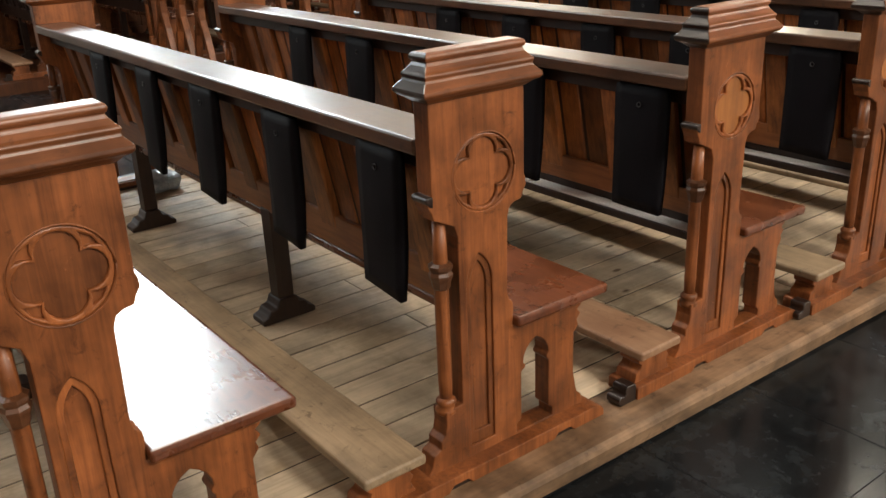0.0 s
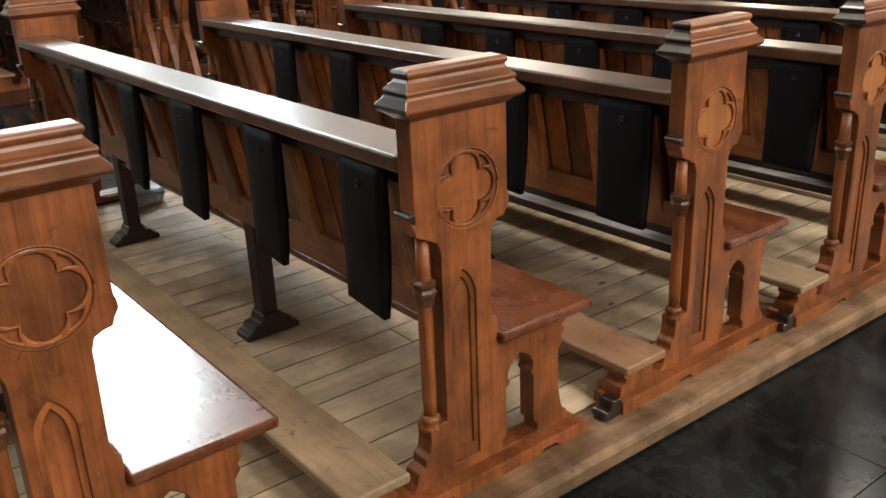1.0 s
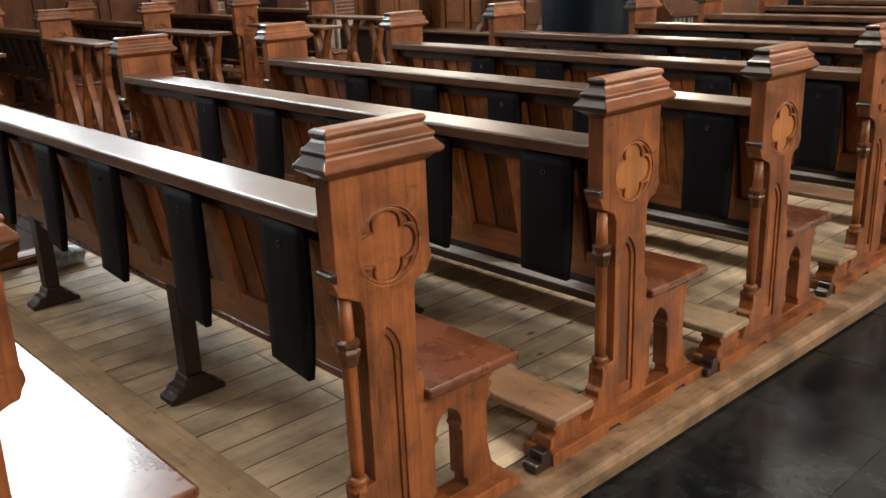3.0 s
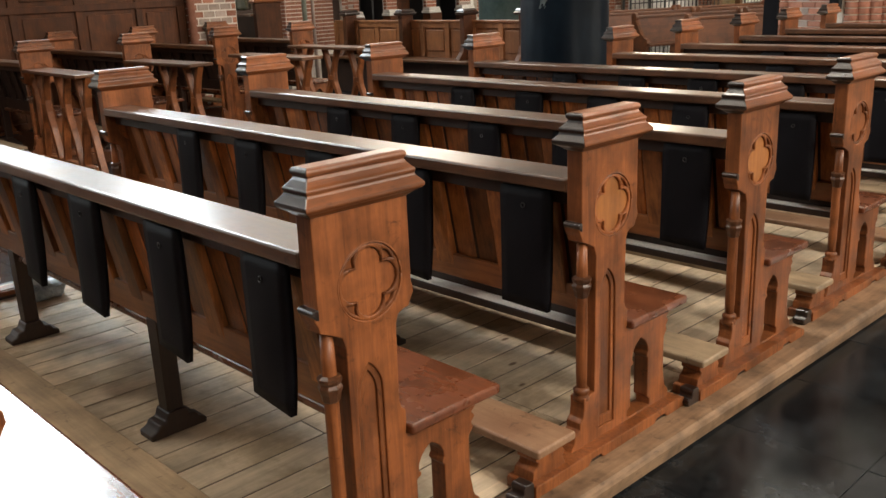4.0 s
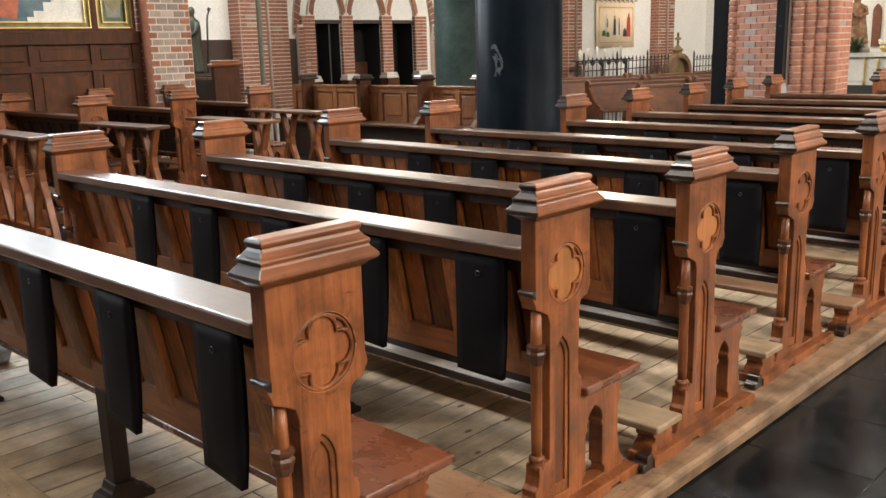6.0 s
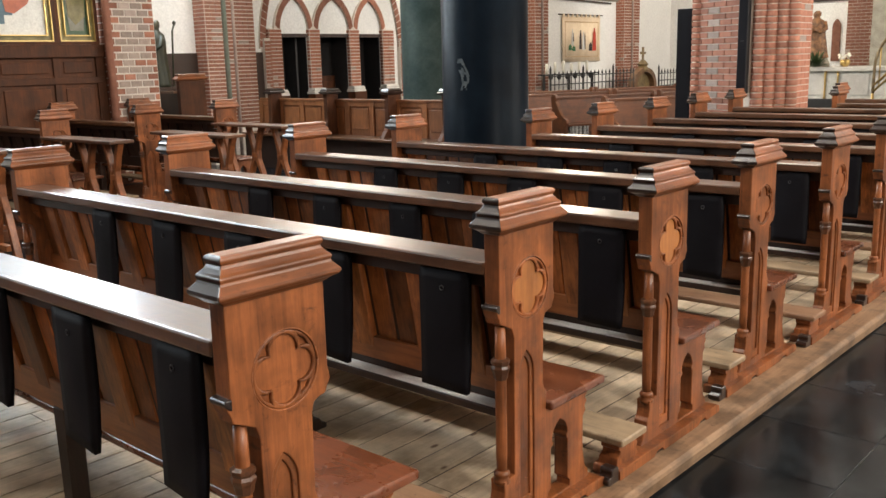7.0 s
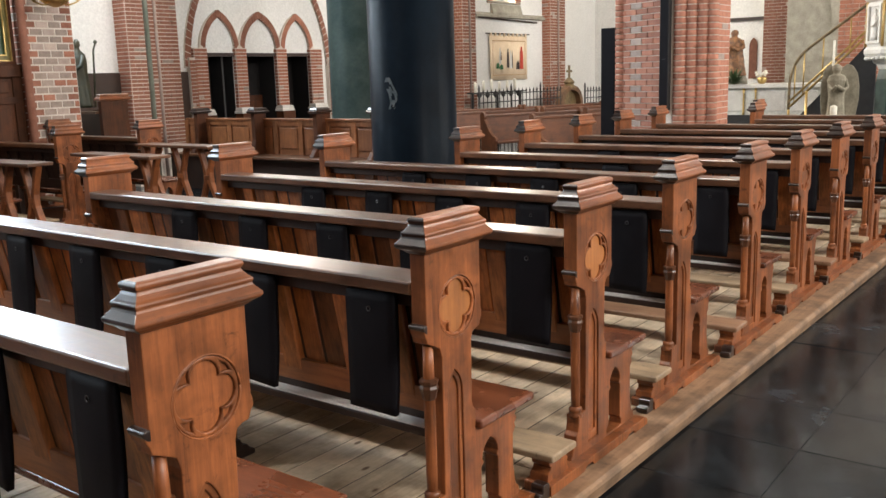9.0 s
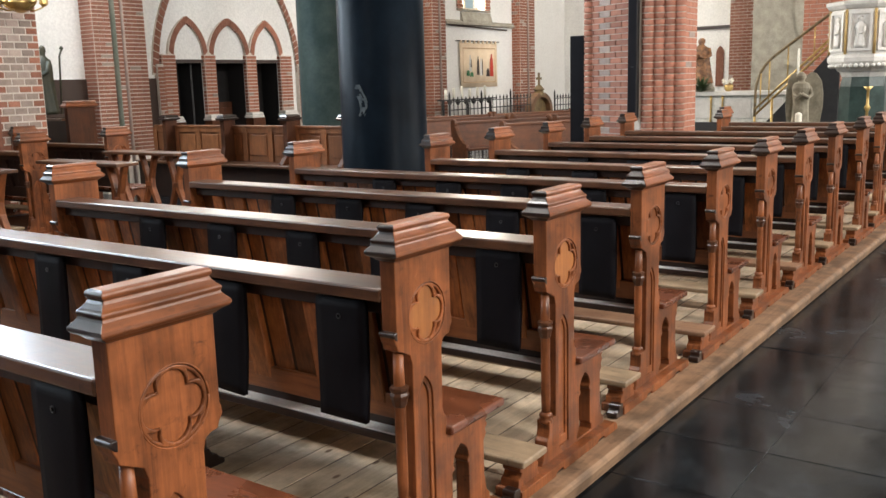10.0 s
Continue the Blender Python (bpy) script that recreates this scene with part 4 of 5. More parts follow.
leaf = tagged(part("door_leaf", boxed(WALL_X - 0.4, WALL_X - 0.36, 9.66, 10.33, 0, 1.25), PANELWOOD), "brown panelled wooden half door in a dark doorway", "door", kind="structure")
for k in (9.68, 10.02):
    part("door_panel", boxed(WALL_X - 0.36, WALL_X - 0.345, k, k + 0.28, 0.3, 1.15), PANELWOOD, leaf)
edge = tagged(part("door_leaf", boxed(WALL_X - 0.4, WALL_X - 0.1, 9.2, 9.24, 0, 1.94), IRON), "dark grey edge of an open door in a dark doorway", "door", kind="structure")

tagged(part("sill", prismed([[(WALL_X, 2.86), (WALL_X + 0.1, 2.88), (WALL_X + 0.1, 2.93), (WALL_X, 2.99)]], 16.77, 19.96, 'xz'), GREYSTONE), "grey stone string course below a window", "string course", kind="structure")


def pointed_window(y, x, inward, name, up=0.0):
    w = tagged(new(name), "pointed church window with pale leaded glass", "window", kind="structure")
    outer, inner = [[(a, b + up) for a, b in loop] for loop in (pointed(y - 0.75, y + 0.75, 3.22, 6.2, 7.4), pointed(y - 0.66, y + 0.66, 3.32, 6.2, 7.25))]
    part("window_frame", prismed([outer, inner], x - 0.06, x + 0.06), GREYSTONE, w)
    part("mullion", boxed(x - 0.04, x + 0.04, y - 0.04, y + 0.04, 3.32 + up, 7.2 + up), GREYSTONE, w)
    part("window_sill", boxed(min(x, x + inward * 0.34), max(x, x + inward * 0.34), y - 0.75, y + 0.75, 3.222 + up, 3.26 + up), GREYSTONE, w)
    return w


for i, wy in enumerate(WIN_LEFT_Y):
    pointed_window(wy, WALL_X - 0.3, 1, "window_%d" % (i + 1))
for i, wy in enumerate(WIN_RIGHT_Y):
    pointed_window(wy, 9.3, -1, "window_%d" % (i + 6), 1.8)

# rim and mullion of the added round window, out of view
added_oculus = tagged(new("window_11"), "unseen round window with stone rim, added over the doorways to light the ledges", "window", kind="structure")
part("window_frame", prismed([circle_pts(ADDED_OCULUS[0], ADDED_OCULUS[1], ADDED_OCULUS[2]), circle_pts(ADDED_OCULUS[0], ADDED_OCULUS[1], ADDED_OCULUS[2] - 0.09)], WALL_X - 0.36, WALL_X - 0.24), GREYSTONE, added_oculus)
part("mullion", boxed(WALL_X - 0.34, WALL_X - 0.26, ADDED_OCULUS[0] - 0.04, ADDED_OCULUS[0] + 0.04, ADDED_OCULUS[1] - ADDED_OCULUS[2] + 0.02, ADDED_OCULUS[1] + ADDED_OCULUS[2] - 0.02), GREYSTONE, added_oculus)

slope_sill = part("window_sill", prismed([[(WALL_X - 0.3, 3.24), (WALL_X + 0.03, 3.20), (WALL_X + 0.09, 3.0), (WALL_X + 0.09, 2.935), (WALL_X - 0.3, 2.935)]], 17.5, 18.85, 'xz'), GREYSTONE)
tagged(slope_sill, "sloping grey stone sill under a window", "sill", kind="structure")
for y0 in (17.35, 18.62):
    jamb = tagged(part("window_jamb", boxed(WALL_X - 0.2, WALL_X + 0.012, y0 + 0.03, y0 + 0.2, 3.21, 6.2), MORTAR), "toothed red brick window jamb", "jamb", kind="structure")
    for k in range(24):
        ob = new("brick", brick_mesh(0.035, 0.24 if k % 2 else 0.19, 0.068, BRICK))
        ob.parent = jamb
        ob.matrix_basis = pose(WALL_X + 0.02, y0 + 0.115, 3.25 + 0.08 * k)

# ---- wooden lobby with painted panels ----
lobby = tagged(new("lobby_screen"), "dark brown panelled wooden lobby with framed painted panels above", "screen")
LX = -9.25
LEND = 4.585
part("back", boxed(LX - 0.08, LX - 0.03, -0.5, LEND, AISLE_Z, 1.75), PANELWOOD, lobby)
for i in range(7):
    y1 = 4.5 - (0.0 if i == 0 else 0.55 + 0.75 * (i - 1))
    y0 = 4.5 - (0.55 + 0.75 * i)
    soften(part("stile", boxed(LX - 0.03, LX, y1 - 0.035, min(LEND, y1 + 0.045) if i else LEND, AISLE_Z, 1.75), PANELWOOD, lobby), 0.005)
    for z0, z1 in ((0.1, 1.31), (1.39, 1.63)):
        soften(part("panel", boxed(LX - 0.03, LX - 0.012, y0 + 0.1, y1 - 0.085, z0 + 0.05, z1 - 0.05), PANELWOOD, lobby), 0.012)
for z0, z1, d in ((AISLE_Z, 0.1, 0.004), (1.31, 1.39, 0.004), (1.63, 1.78, 0.03)):
    soften(part("rail", boxed(LX - 0.03, LX + d, -0.5, LEND, z0, z1), PANELWOOD, lobby), 0.006)
part("cornice", boxed(LX - 0.1, LX + 0.05, -0.5, LEND, 3.0, 3.2), PANELWOOD, lobby)


ENAMEL_PALE = surface("pale_enamel", (0.58, 0.58, 0.54), (0.74, 0.74, 0.70), 5, 0.35, 40, 0.1)
ENAMEL_GREEN = surface("green_enamel", (0.018, 0.05, 0.022), (0.06, 0.11, 0.05), 7, 0.35, 40, 0.1)
ENAMEL_OLIVE = surface("olive_enamel", (0.12, 0.10, 0.03), (0.24, 0.20, 0.07), 9, 0.35, 40, 0.1)
ENAMEL_GREY = surface("grey_green_enamel", (0.13, 0.13, 0.09), (0.22, 0.21, 0.15), 6, 0.35, 40, 0.1)
ENAMEL_RED = surface("red_enamel", (0.30, 0.06, 0.022), (0.48, 0.12, 0.05), 7, 0.35, 40, 0.1)
ENAMEL_BLUE = surface("blue_enamel", (0.03, 0.08, 0.12), (0.10, 0.17, 0.20), 5, 0.35, 40, 0.1)


def glazing(y0, y1):
    """A framed painted panel with two gilt beads round its border."""
    fr = part("glazing", prismed([[(y0 - 0.04, 1.782), (y1 + 0.04, 1.782), (y1 + 0.04, 2.998), (y0 - 0.04, 2.998)], [(y0, 1.82), (y1, 1.82), (y1, 2.96), (y0, 2.96)]], LX - 0.06, LX), PANELWOOD, lobby)
    for d in (0.0, 0.065):
        o, i = d, d + 0.013
        part("gilt_bead", prismed([[(y0 + o, 1.82 + o), (y1 - o, 1.82 + o), (y1 - o, 2.96 - o), (y0 + o, 2.96 - o)], [(y0 + i, 1.82 + i), (y1 - i, 1.82 + i), (y1 - i, 2.96 - i), (y0 + i, 2.96 - i)]], LX - 0.03, LX - 0.004), GILT, fr, "gilded glazing bead")
    o, i = 0.0, 0.07
    part("border", prismed([[(y0 + o, 1.82 + o), (y1 - o, 1.82 + o), (y1 - o, 2.96 - o), (y0 + o, 2.96 - o)], [(y0 + i, 1.82 + i), (y1 - i, 1.82 + i), (y1 - i, 2.96 - i), (y0 + i, 2.96 - i)]], LX - 0.045, LX - 0.038), ENAMEL_OLIVE, fr, "olive painted border")
    return fr


def pane(fr, outline, mat, layer=0):
    part("pane", prismed([outline], LX - 0.05 + 0.004 * layer, LX - 0.0465 + 0.004 * layer), mat, fr)


for y0, y1 in ((0.35, 1.55), (1.65, 2.65), (2.75, 3.965), (4.045, 4.5)):
    fr = glazing(y0, y1)
    if y1 - y0 > 0.6:
        a = y0 + 0.05
        steps = [(a + 0.42, 1.87), (y1 - 0.05, 1.87), (y1 - 0.05, 2.95), (a + 0.95, 2.95), (a + 0.95, 2.34), (a + 0.87, 2.34), (a + 0.87, 2.22), (a + 0.72, 2.22), (a + 0.72, 2.12), (a + 0.62, 2.12), (a + 0.62, 2.02), (a + 0.5, 2.02), (a + 0.5, 1.95), (a + 0.42, 1.95)]
        steps = [(min(y, y1 - 0.05), z) for y, z in steps]
        pane(fr, [(a, 1.87), (y1 - 0.05, 1.87), (y1 - 0.05, 2.95), (a, 2.95)], ENAMEL_BLUE)
        pane(fr, steps, ENAMEL_PALE, 1)
        pane(fr, [(a + 0.64, 2.16), (a + 0.74, 2.14), (a + 0.9, 2.25), (a + 1.0, 2.42), (a + 0.95, 2.7), (a + 0.7, 2.75), (a + 0.6, 2.45)], ENAMEL_RED, 2)
        pane(fr, [(a + 0.1, 1.95), (a + 0.3, 1.92), (a + 0.36, 2.2), (a + 0.24, 2.45), (a + 0.12, 2.3)], ENAMEL_RED, 1)
    else:
        pane(fr, [(y0 + 0.05, 1.87), (y1 - 0.05, 1.87), (y1 - 0.05, 2.95), (y0 + 0.05, 2.95)], ENAMEL_GREEN)
        pane(fr, [(y0 + 0.15, 1.95), (y1 - 0.13, 1.95), (y1 - 0.11, 2.15), (y1 - 0.09, 2.5), (y0 + 0.12, 2.5), (y0 + 0.13, 2.15)], ENAMEL_GREY, 1)
        pane(fr, [(y0 + 0.14, 2.12), ((y0 + y1) / 2, 2.02), (y1 - 0.1, 2.12), (y1 - 0.09, 2.6), (y0 + 0.13, 2.6)], ENAMEL_OLIVE, 2)

# ---- side aisle furnishings ----


def figure(name, label, m, h, w, mat):
    """A plain standing figure, built as one smooth mass."""
    bm = bmesh.new()
    lathe(bm, [(w * 0.5, 0.0), (w * 0.55, h * 0.03), (w * 0.52, h * 0.06), (w * 0.47, h * 0.18), (w * 0.42, h * 0.3), (w * 0.40, h * 0.5), (w * 0.46, h * 0.68), (w * 0.42, h * 0.78), (w * 0.18, h * 0.84), (w * 0.15, h * 0.87),
               (w * 0.2, h * 0.91), (w * 0.19, h * 0.96), (w * 0.08, h)], 0, 0, 28)
    for v in bm.verts:
        ang = math.atan2(v.co.y, v.co.x)
        fold = 1 + 0.13 * math.sin(7 * ang + 5 * v.co.z / h) * max(0.0, min(1.0, (0.78 - v.co.z / h) * 4))
        v.co.x, v.co.y = v.co.x * fold + 0.05 * w * math.sin(v.co.z / h * 6), v.co.y * fold * 0.75
    for sx in (-1, 1):
        tube(bm, [(sx * w * 0.38, 0, h * 0.76), (sx * w * 0.5, -w * 0.15, h * 0.62), (sx * w * 0.3, -w * 0.4, h * 0.55), (sx * w * 0.05, -w * 0.44, h * 0.62)], w * 0.1, 8)
    ob = part(name, bm, mat, None, "", True)
    ob.matrix_basis = m
    return tagged(ob, label, "statue")


OLIVE = surface("olive_painted_plaster", (0.018, 0.024, 0.013), (0.06, 0.05, 0.024), 5, 0.6, 30, 0.2)
BROWNPAINT = surface("ochre_painted_wood", (0.09, 0.045, 0.022), (0.22, 0.11, 0.05), 6, 0.55, 30, 0.2)
plinth = tagged(part("statue_plinth", cap_loft(bmesh.new(), -10.45, -10.15, 5.85, 6.15, [(0.03, AISLE_Z), (0.03, 0.1), (0, 0.14), (0, 1.1), (0.04, 1.16), (0.04, 1.2)]), DADO), "dark brown plinth under a statue", "plinth")
figure("statue", "olive green painted standing statue holding a staff", pose(-10.3, 6.0, 1.2), 0.95, 0.30, OLIVE)
bm = bmesh.new()
tube(bm, [(-10.22, 6.15, 1.2), (-10.22, 6.2, 2.0), (-10.22, 6.235, 2.08), (-10.22, 6.26, 2.13)], 0.014)
lathe(bm, [(0.012, 2.08), (0.03, 2.11), (0.012, 2.14)], -10.22, 6.24, 8)
tagged(part("staff", bm, OLIVE, None, "", True), "thin green painted staff beside a statue", "staff")

tall = tagged(new("bench_end"), "tall dark brown wooden bench end with moulded cap", "bench")
soften(part("panel", boxed(-9.05, -8.98, 5.45, 5.85, AISLE_Z, 1.32), PANELWOOD, tall), 0.006)
part("moulded_cap", cap_loft(bmesh.new(), -9.05, -8.98, 5.45, 5.85, [(0.0, 1.30), (0.03, 1.31), (0.035, 1.33), (0.01, 1.36), (0.012, 1.38), (0.0, 1.39)]), OAK_Y, tall)
part("ledge", boxed(-10.4, -9.05, 5.4, 5.5, 1.14, 1.17), LEDGE, tall)
part("back", boxed(-10.4, -9.05, 5.47, 5.5, 0.3, 1.139), DARKWOOD, tall)

# tapestry on its rod
TX = WALL_X + 0.05
CLOTH = surface("cream_tapestry", (0.74, 0.58, 0.40), (0.82, 0.67, 0.49), 6, 0.9, 200, 0.4)
CLOTH_RED = surface("red_wool", (0.5, 0.05, 0.03), (0.6, 0.08, 0.05), 9, 0.9, 200, 0.3)
CLOTH_GREEN = surface("green_wool", (0.04, 0.14, 0.06), (0.07, 0.2, 0.09), 9, 0.9, 200, 0.3)
CLOTH_DARK = surface("dark_wool", (0.04, 0.03, 0.03), (0.08, 0.06, 0.05), 9, 0.9, 200, 0.3)
tap = tagged(new("tapestry"), "cream woven tapestry with small coloured shapes hanging on a rod", "tapestry")
bm = bmesh.new()
cols = 24
rows_top = [bm.verts.new((TX + 0.012 * math.sin(i * 1.3), 17.36 + 1.74 * i / cols, 2.44)) for i in range(cols + 1)]
rows_bot = [bm.verts.new((TX + 0.014 * math.sin(i * 1.1 + 1), 17.38 + 1.70 * i / cols, 1.36)) for i in range(cols + 1)]
for i in range(cols):
    bm.faces.new((rows_top[i], rows_top[i + 1], rows_bot[i + 1], rows_bot[i]))
got = bmesh.ops.extrude_face_region(bm, geom=bm.faces[:])
bmesh.ops.translate(bm, verts=[g for g in got["geom"] if isinstance(g, bmesh.types.BMVert)], vec=(0.006, 0, 0))
part("cloth", bm, CLOTH, tap, "", True)
bm = bmesh.new()
tube(bm, [(TX, 17.22, 2.49), (TX, 19.22, 2.49)], 0.014)
part("rod", bm, DARKWOOD, tap, "", True)
for i in range(9):
    part("loop", boxed(TX - 0.018, TX + 0.018, 17.4 + 0.2 * i, 17.46 + 0.2 * i, 2.42, 2.505), CLOTH, tap)
WEAVE = surface("tan_weave", (0.50, 0.33, 0.19), (0.60, 0.42, 0.25), 6, 0.9, 200, 0.3)
part("woven_border", prismed([[(17.47, 1.47), (18.99, 1.47), (18.99, 2.33), (17.47, 2.33)], [(17.495, 1.495), (18.965, 1.495), (18.965, 2.305), (17.495, 2.305)]], TX + 0.0215, TX + 0.0235), WEAVE, tap, "tan woven border line")


def woven(y, z, w, h, mt, top):
    """A plain upright shape, narrower at its head."""
    shape = [(y - w / 2, z), (y + w / 2, z), (y + w * 0.42, z + h * 0.5), (y + w * top, z + h * 0.78), (y + w * 0.18, z + h * 0.86), (y + w * 0.14, z + h),
             (y - w * 0.14, z + h), (y - w * 0.18, z + h * 0.86), (y - w * top, z + h * 0.78), (y - w * 0.42, z + h * 0.5)]
    part("woven_shape", prismed([shape], TX + 0.022, TX + 0.026), mt, tap)


for y, z, w, h, mt, top in ((17.70, 1.64, 0.15, 0.14, CLOTH_GREEN, 0.4), (17.86, 1.62, 0.16, 0.12, CLOTH_GREEN, 0.4), (17.8, 1.75, 0.10, 0.40, STONE, 0.3), (17.84, 1.85, 0.05, 0.2, CLOTH_DARK, 0.3),
                         (18.16, 1.66, 0.11, 0.46, CLOTH_DARK, 0.34), (18.29, 1.64, 0.10, 0.44, STONE, 0.34), (18.36, 1.66, 0.05, 0.4, CLOTH_DARK, 0.34),
                         (18.62, 1.62, 0.16, 0.2, CLOTH_DARK, 0.4), (18.80, 1.62, 0.17, 0.56, CLOTH_RED, 0.36)):
    woven(y, z, w, h, mt, top)
bm = bmesh.new()
tube(bm, [(WALL_X + 0.06, 16.9, 2.86), (WALL_X + 0.06, 19.6, 2.80)], 0.02)
tagged(part("curtain_rail", bm, DARKWOOD, None, "", True), "thin dark wooden rail fixed to the white wall", "rail")

# iron fence and candle stand
FX = -9.9


def iron_fence(y0, y1, z0, z1):
    f = tagged(new("iron_fence"), "black wrought iron fence with spear points", "fence", "iron fences")
    for z in (z0 + 0.08, z1 - 0.02, z1 - 0.2):
        part("rail", boxed(FX - 0.012, FX + 0.012, y0, y1, z - 0.012, z + 0.012), IRON, f)
    n = int((y1 - y0) / 0.16)
    for i in range(n + 1):
        y = y0 + (y1 - y0) * i / n
        tall = 0.12 if i % 8 == 0 else 0.0
        w = 0.026 if tall else 0.012
        part("bar", lathed([(w, AISLE_Z), (w, z1 + tall), (0.026, z1 + 0.02 + tall), (0.018, z1 + 0.05 + tall), (0.002, z1 + 0.1 + tall)], FX, y, 6), IRON, f)
    return f


iron_fence(15.36, 19.0, 0.6, 1.08)
iron_fence(20.3, 21.6, 0.6, 1.02)
stand = tagged(new("candle_stand"), "black iron candle stand with white candles", "candle stand")
part("tray", boxed(-10.2, -10.0, 15.3, 17.5, 1.08, 1.11), IRON, stand)
for y in (15.4, 16.4, 17.4):
    part("leg", boxed(-10.12, -10.08, y - 0.02, y + 0.02, AISLE_Z, 1.08), IRON, stand)
for i in range(6):
    y = 15.5 + 0.33 * i
    part("candle", lathed([(0.034, 1.11), (0.034, 1.31 + 0.03 * (i % 3)), (0.028, 1.33 + 0.03 * (i % 3)), (0.004, 1.34 + 0.03 * (i % 3))], -10.1, y, 12), CANDLE, stand, "white pillar candle", True)
    part("cup", lathed([(0.02, 0.98), (0.05, 1.02), (0.06, 1.078)], -10.1, y + 0.16, 8), IRON, stand)
shrine = tagged(new("arched_shrine"), "small brown arched shrine with weathered gilding topped by a cross", "shrine")
OLDGILT = surface("weathered_gilding", (0.10, 0.07, 0.035), (0.26, 0.18, 0.08), 12, 0.55, 60, 0.3)
part("niche", prismed([pointed(19.07, 20.2, 0.5, 0.72, 1.17), pointed(19.2, 20.07, 0.55, 0.72, 1.05)], -10.1, -9.9), BROWNPAINT, shrine)
part("niche_back", prismed([pointed(19.2, 20.07, 0.55, 0.72, 1.05)], -10.09, -10.04), OLDGILT, shrine)
part("finial", lathed([(0.17, 1.1), (0.11, 1.2), (0.15, 1.25), (0.05, 1.36)], -10.0, 19.63, 8), OLDGILT, shrine)
part("cross", prismed([[(19.605, 1.34), (19.655, 1.34), (19.655, 1.5), (19.75, 1.5), (19.75, 1.56), (19.655, 1.56), (19.655, 1.68), (19.605, 1.68), (19.605, 1.56), (19.51, 1.56), (19.51, 1.5), (19.605, 1.5)]], -10.02, -9.98), OLDGILT, shrine)
part("base", boxed(-10.2, -9.8, 19.05, 20.22, AISLE_Z, 0.5), PANELWOOD, shrine)

# ---- choir end: side altar, statue, wall, pulpit and stair ----
AY = 19.6
alt = tagged(new("side_altar"), "grey white marble side altar with gilt colonnettes", "altar")
MARBLE = surface("veined_marble", (0.55, 0.55, 0.50), (0.78, 0.78, 0.73), 7, 0.35, 18, 0.1)
part("plinth", boxed(-6.1, -3.4, AY - 0.2, AY + 1.2, AISLE_Z, 0.42), IRON, alt, "dark stone step")
part("body", boxed(-5.9, -3.6, AY, AY + 1.0, 0.42, 1.02), MARBLE, alt)
soften(part("mensa", boxed(-6.0, -3.5, AY - 0.1, AY + 1.05, 1.02, 1.11), STONE, alt), 0.01)
for x in (-5.43, -5.16):
    part("colonnette", lathed([(0.03, 0.42), (0.022, 0.48), (0.02, 0.9), (0.035, 1.02)], x, AY - 0.03, 10), GILT, alt, "gilt colonnette", True)
for x in (-5.72, -4.79, -4.1):
    soften(part("front_panel", boxed(x - 0.28, x + 0.28, AY - 0.02, AY, 0.5, 0.95), STONE, alt), 0.01)
REDROBE = surface("worn_painted_robe", (0.07, 0.03, 0.015), (0.36, 0.17, 0.07), 11, 0.55, 30, 0.3)
figure("statue", "ochre and brown painted standing statue on an altar", pose(-5.78, AY + 0.3, 1.3), 1.05, 0.44, REDROBE)
soften(tagged(part("statue_pedestal", lathed([(0.28, 1.11), (0.28, 1.2), (0.22, 1.3)], -5.75, AY + 0.3, 12), GREYSTONE), "grey stone pedestal on a side altar", "pedestal"), 0.005)


def foliage(name, label, cx, cy, z, spread, n, mat, seed, category):
    r = random.Random(seed)
    bm = bmesh.new()
    for i in range(n):
        a, el = r.uniform(0, 6.283), r.uniform(0.1, 1.3)
        d = Vector((math.cos(a) * math.cos(el), math.sin(a) * math.cos(el), math.sin(el)))
        side = d.cross(Vector((0, 0, 1))).normalized() * 0.02
        base = Vector((cx, cy, z)) + d * r.uniform(0, spread * 0.5)
        tip = base + d * r.uniform(0.4, 0.8) * spread
        mid = (base + tip) / 2
        bm.faces.new([bm.verts.new(p) for p in (base, mid + side, tip, mid - side)])
    return tagged(part(name, bm, mat), label, category, kind="stuff" if n > 300 else "")


foliage("flower_arrangement", "dark green leaves round a statue pedestal", -5.65, AY - 0.05, 1.1, 0.38, 160, LEAF, 3, "plant")
vase = tagged(new("flower_vase"), "small gilt vase of pale flowers on an altar", "vase")
part("bowl", lathed([(0.05, 1.11), (0.1, 1.16), (0.11, 1.24), (0.08, 1.27)], -5.1, AY + 0.2, 12), GILT, vase, "", True)
r9 = random.Random(9)
for i in range(12):
    part("blossom", lathed([(0.005, 0), (0.035, 0.02), (0.03, 0.05), (0.004, 0.06)], 0, 0, 6), CANDLE, vase).matrix_basis = pose(-5.1 + r9.uniform(-0.15, 0.15), AY + 0.2 + r9.uniform(-0.1, 0.1), 1.27 + r9.uniform(0, 0.1))

cw = tagged(part("wall_choir", boxed(-11, -2.9, 23.0, 23.4, AISLE_Z, 10), PLASTER), "white plastered wall behind the side altar", "wall", kind="structure")
choir_pil = tagged(part("pilaster", boxed(-6.05, -5.4, 22.75, 22.999, AISLE_Z, 10), MORTAR), "red brick pilaster on the white choir wall", "pilaster", kind="structure")
brick_face(choir_pil, face_pose(-5.725, 22.75, -90), 0.65, 1.0, 4.4, 0.08, 0.22, red_only, 31)
tagged(part("string_course", boxed(-8, -6.06, 22.92, 22.999, 2.7, 2.78), DARKWOOD), "dark wooden string course on the white wall", "string course", kind="structure")
niche = tagged(part("blind_lancet", prismed([pointed(-6.46, -6.26, 1.2, 2.05, 2.25)], 22.95, 22.999, 'xz'), BRICK), "narrow brick blind lancet in the white wall", "lancet", kind="structure")
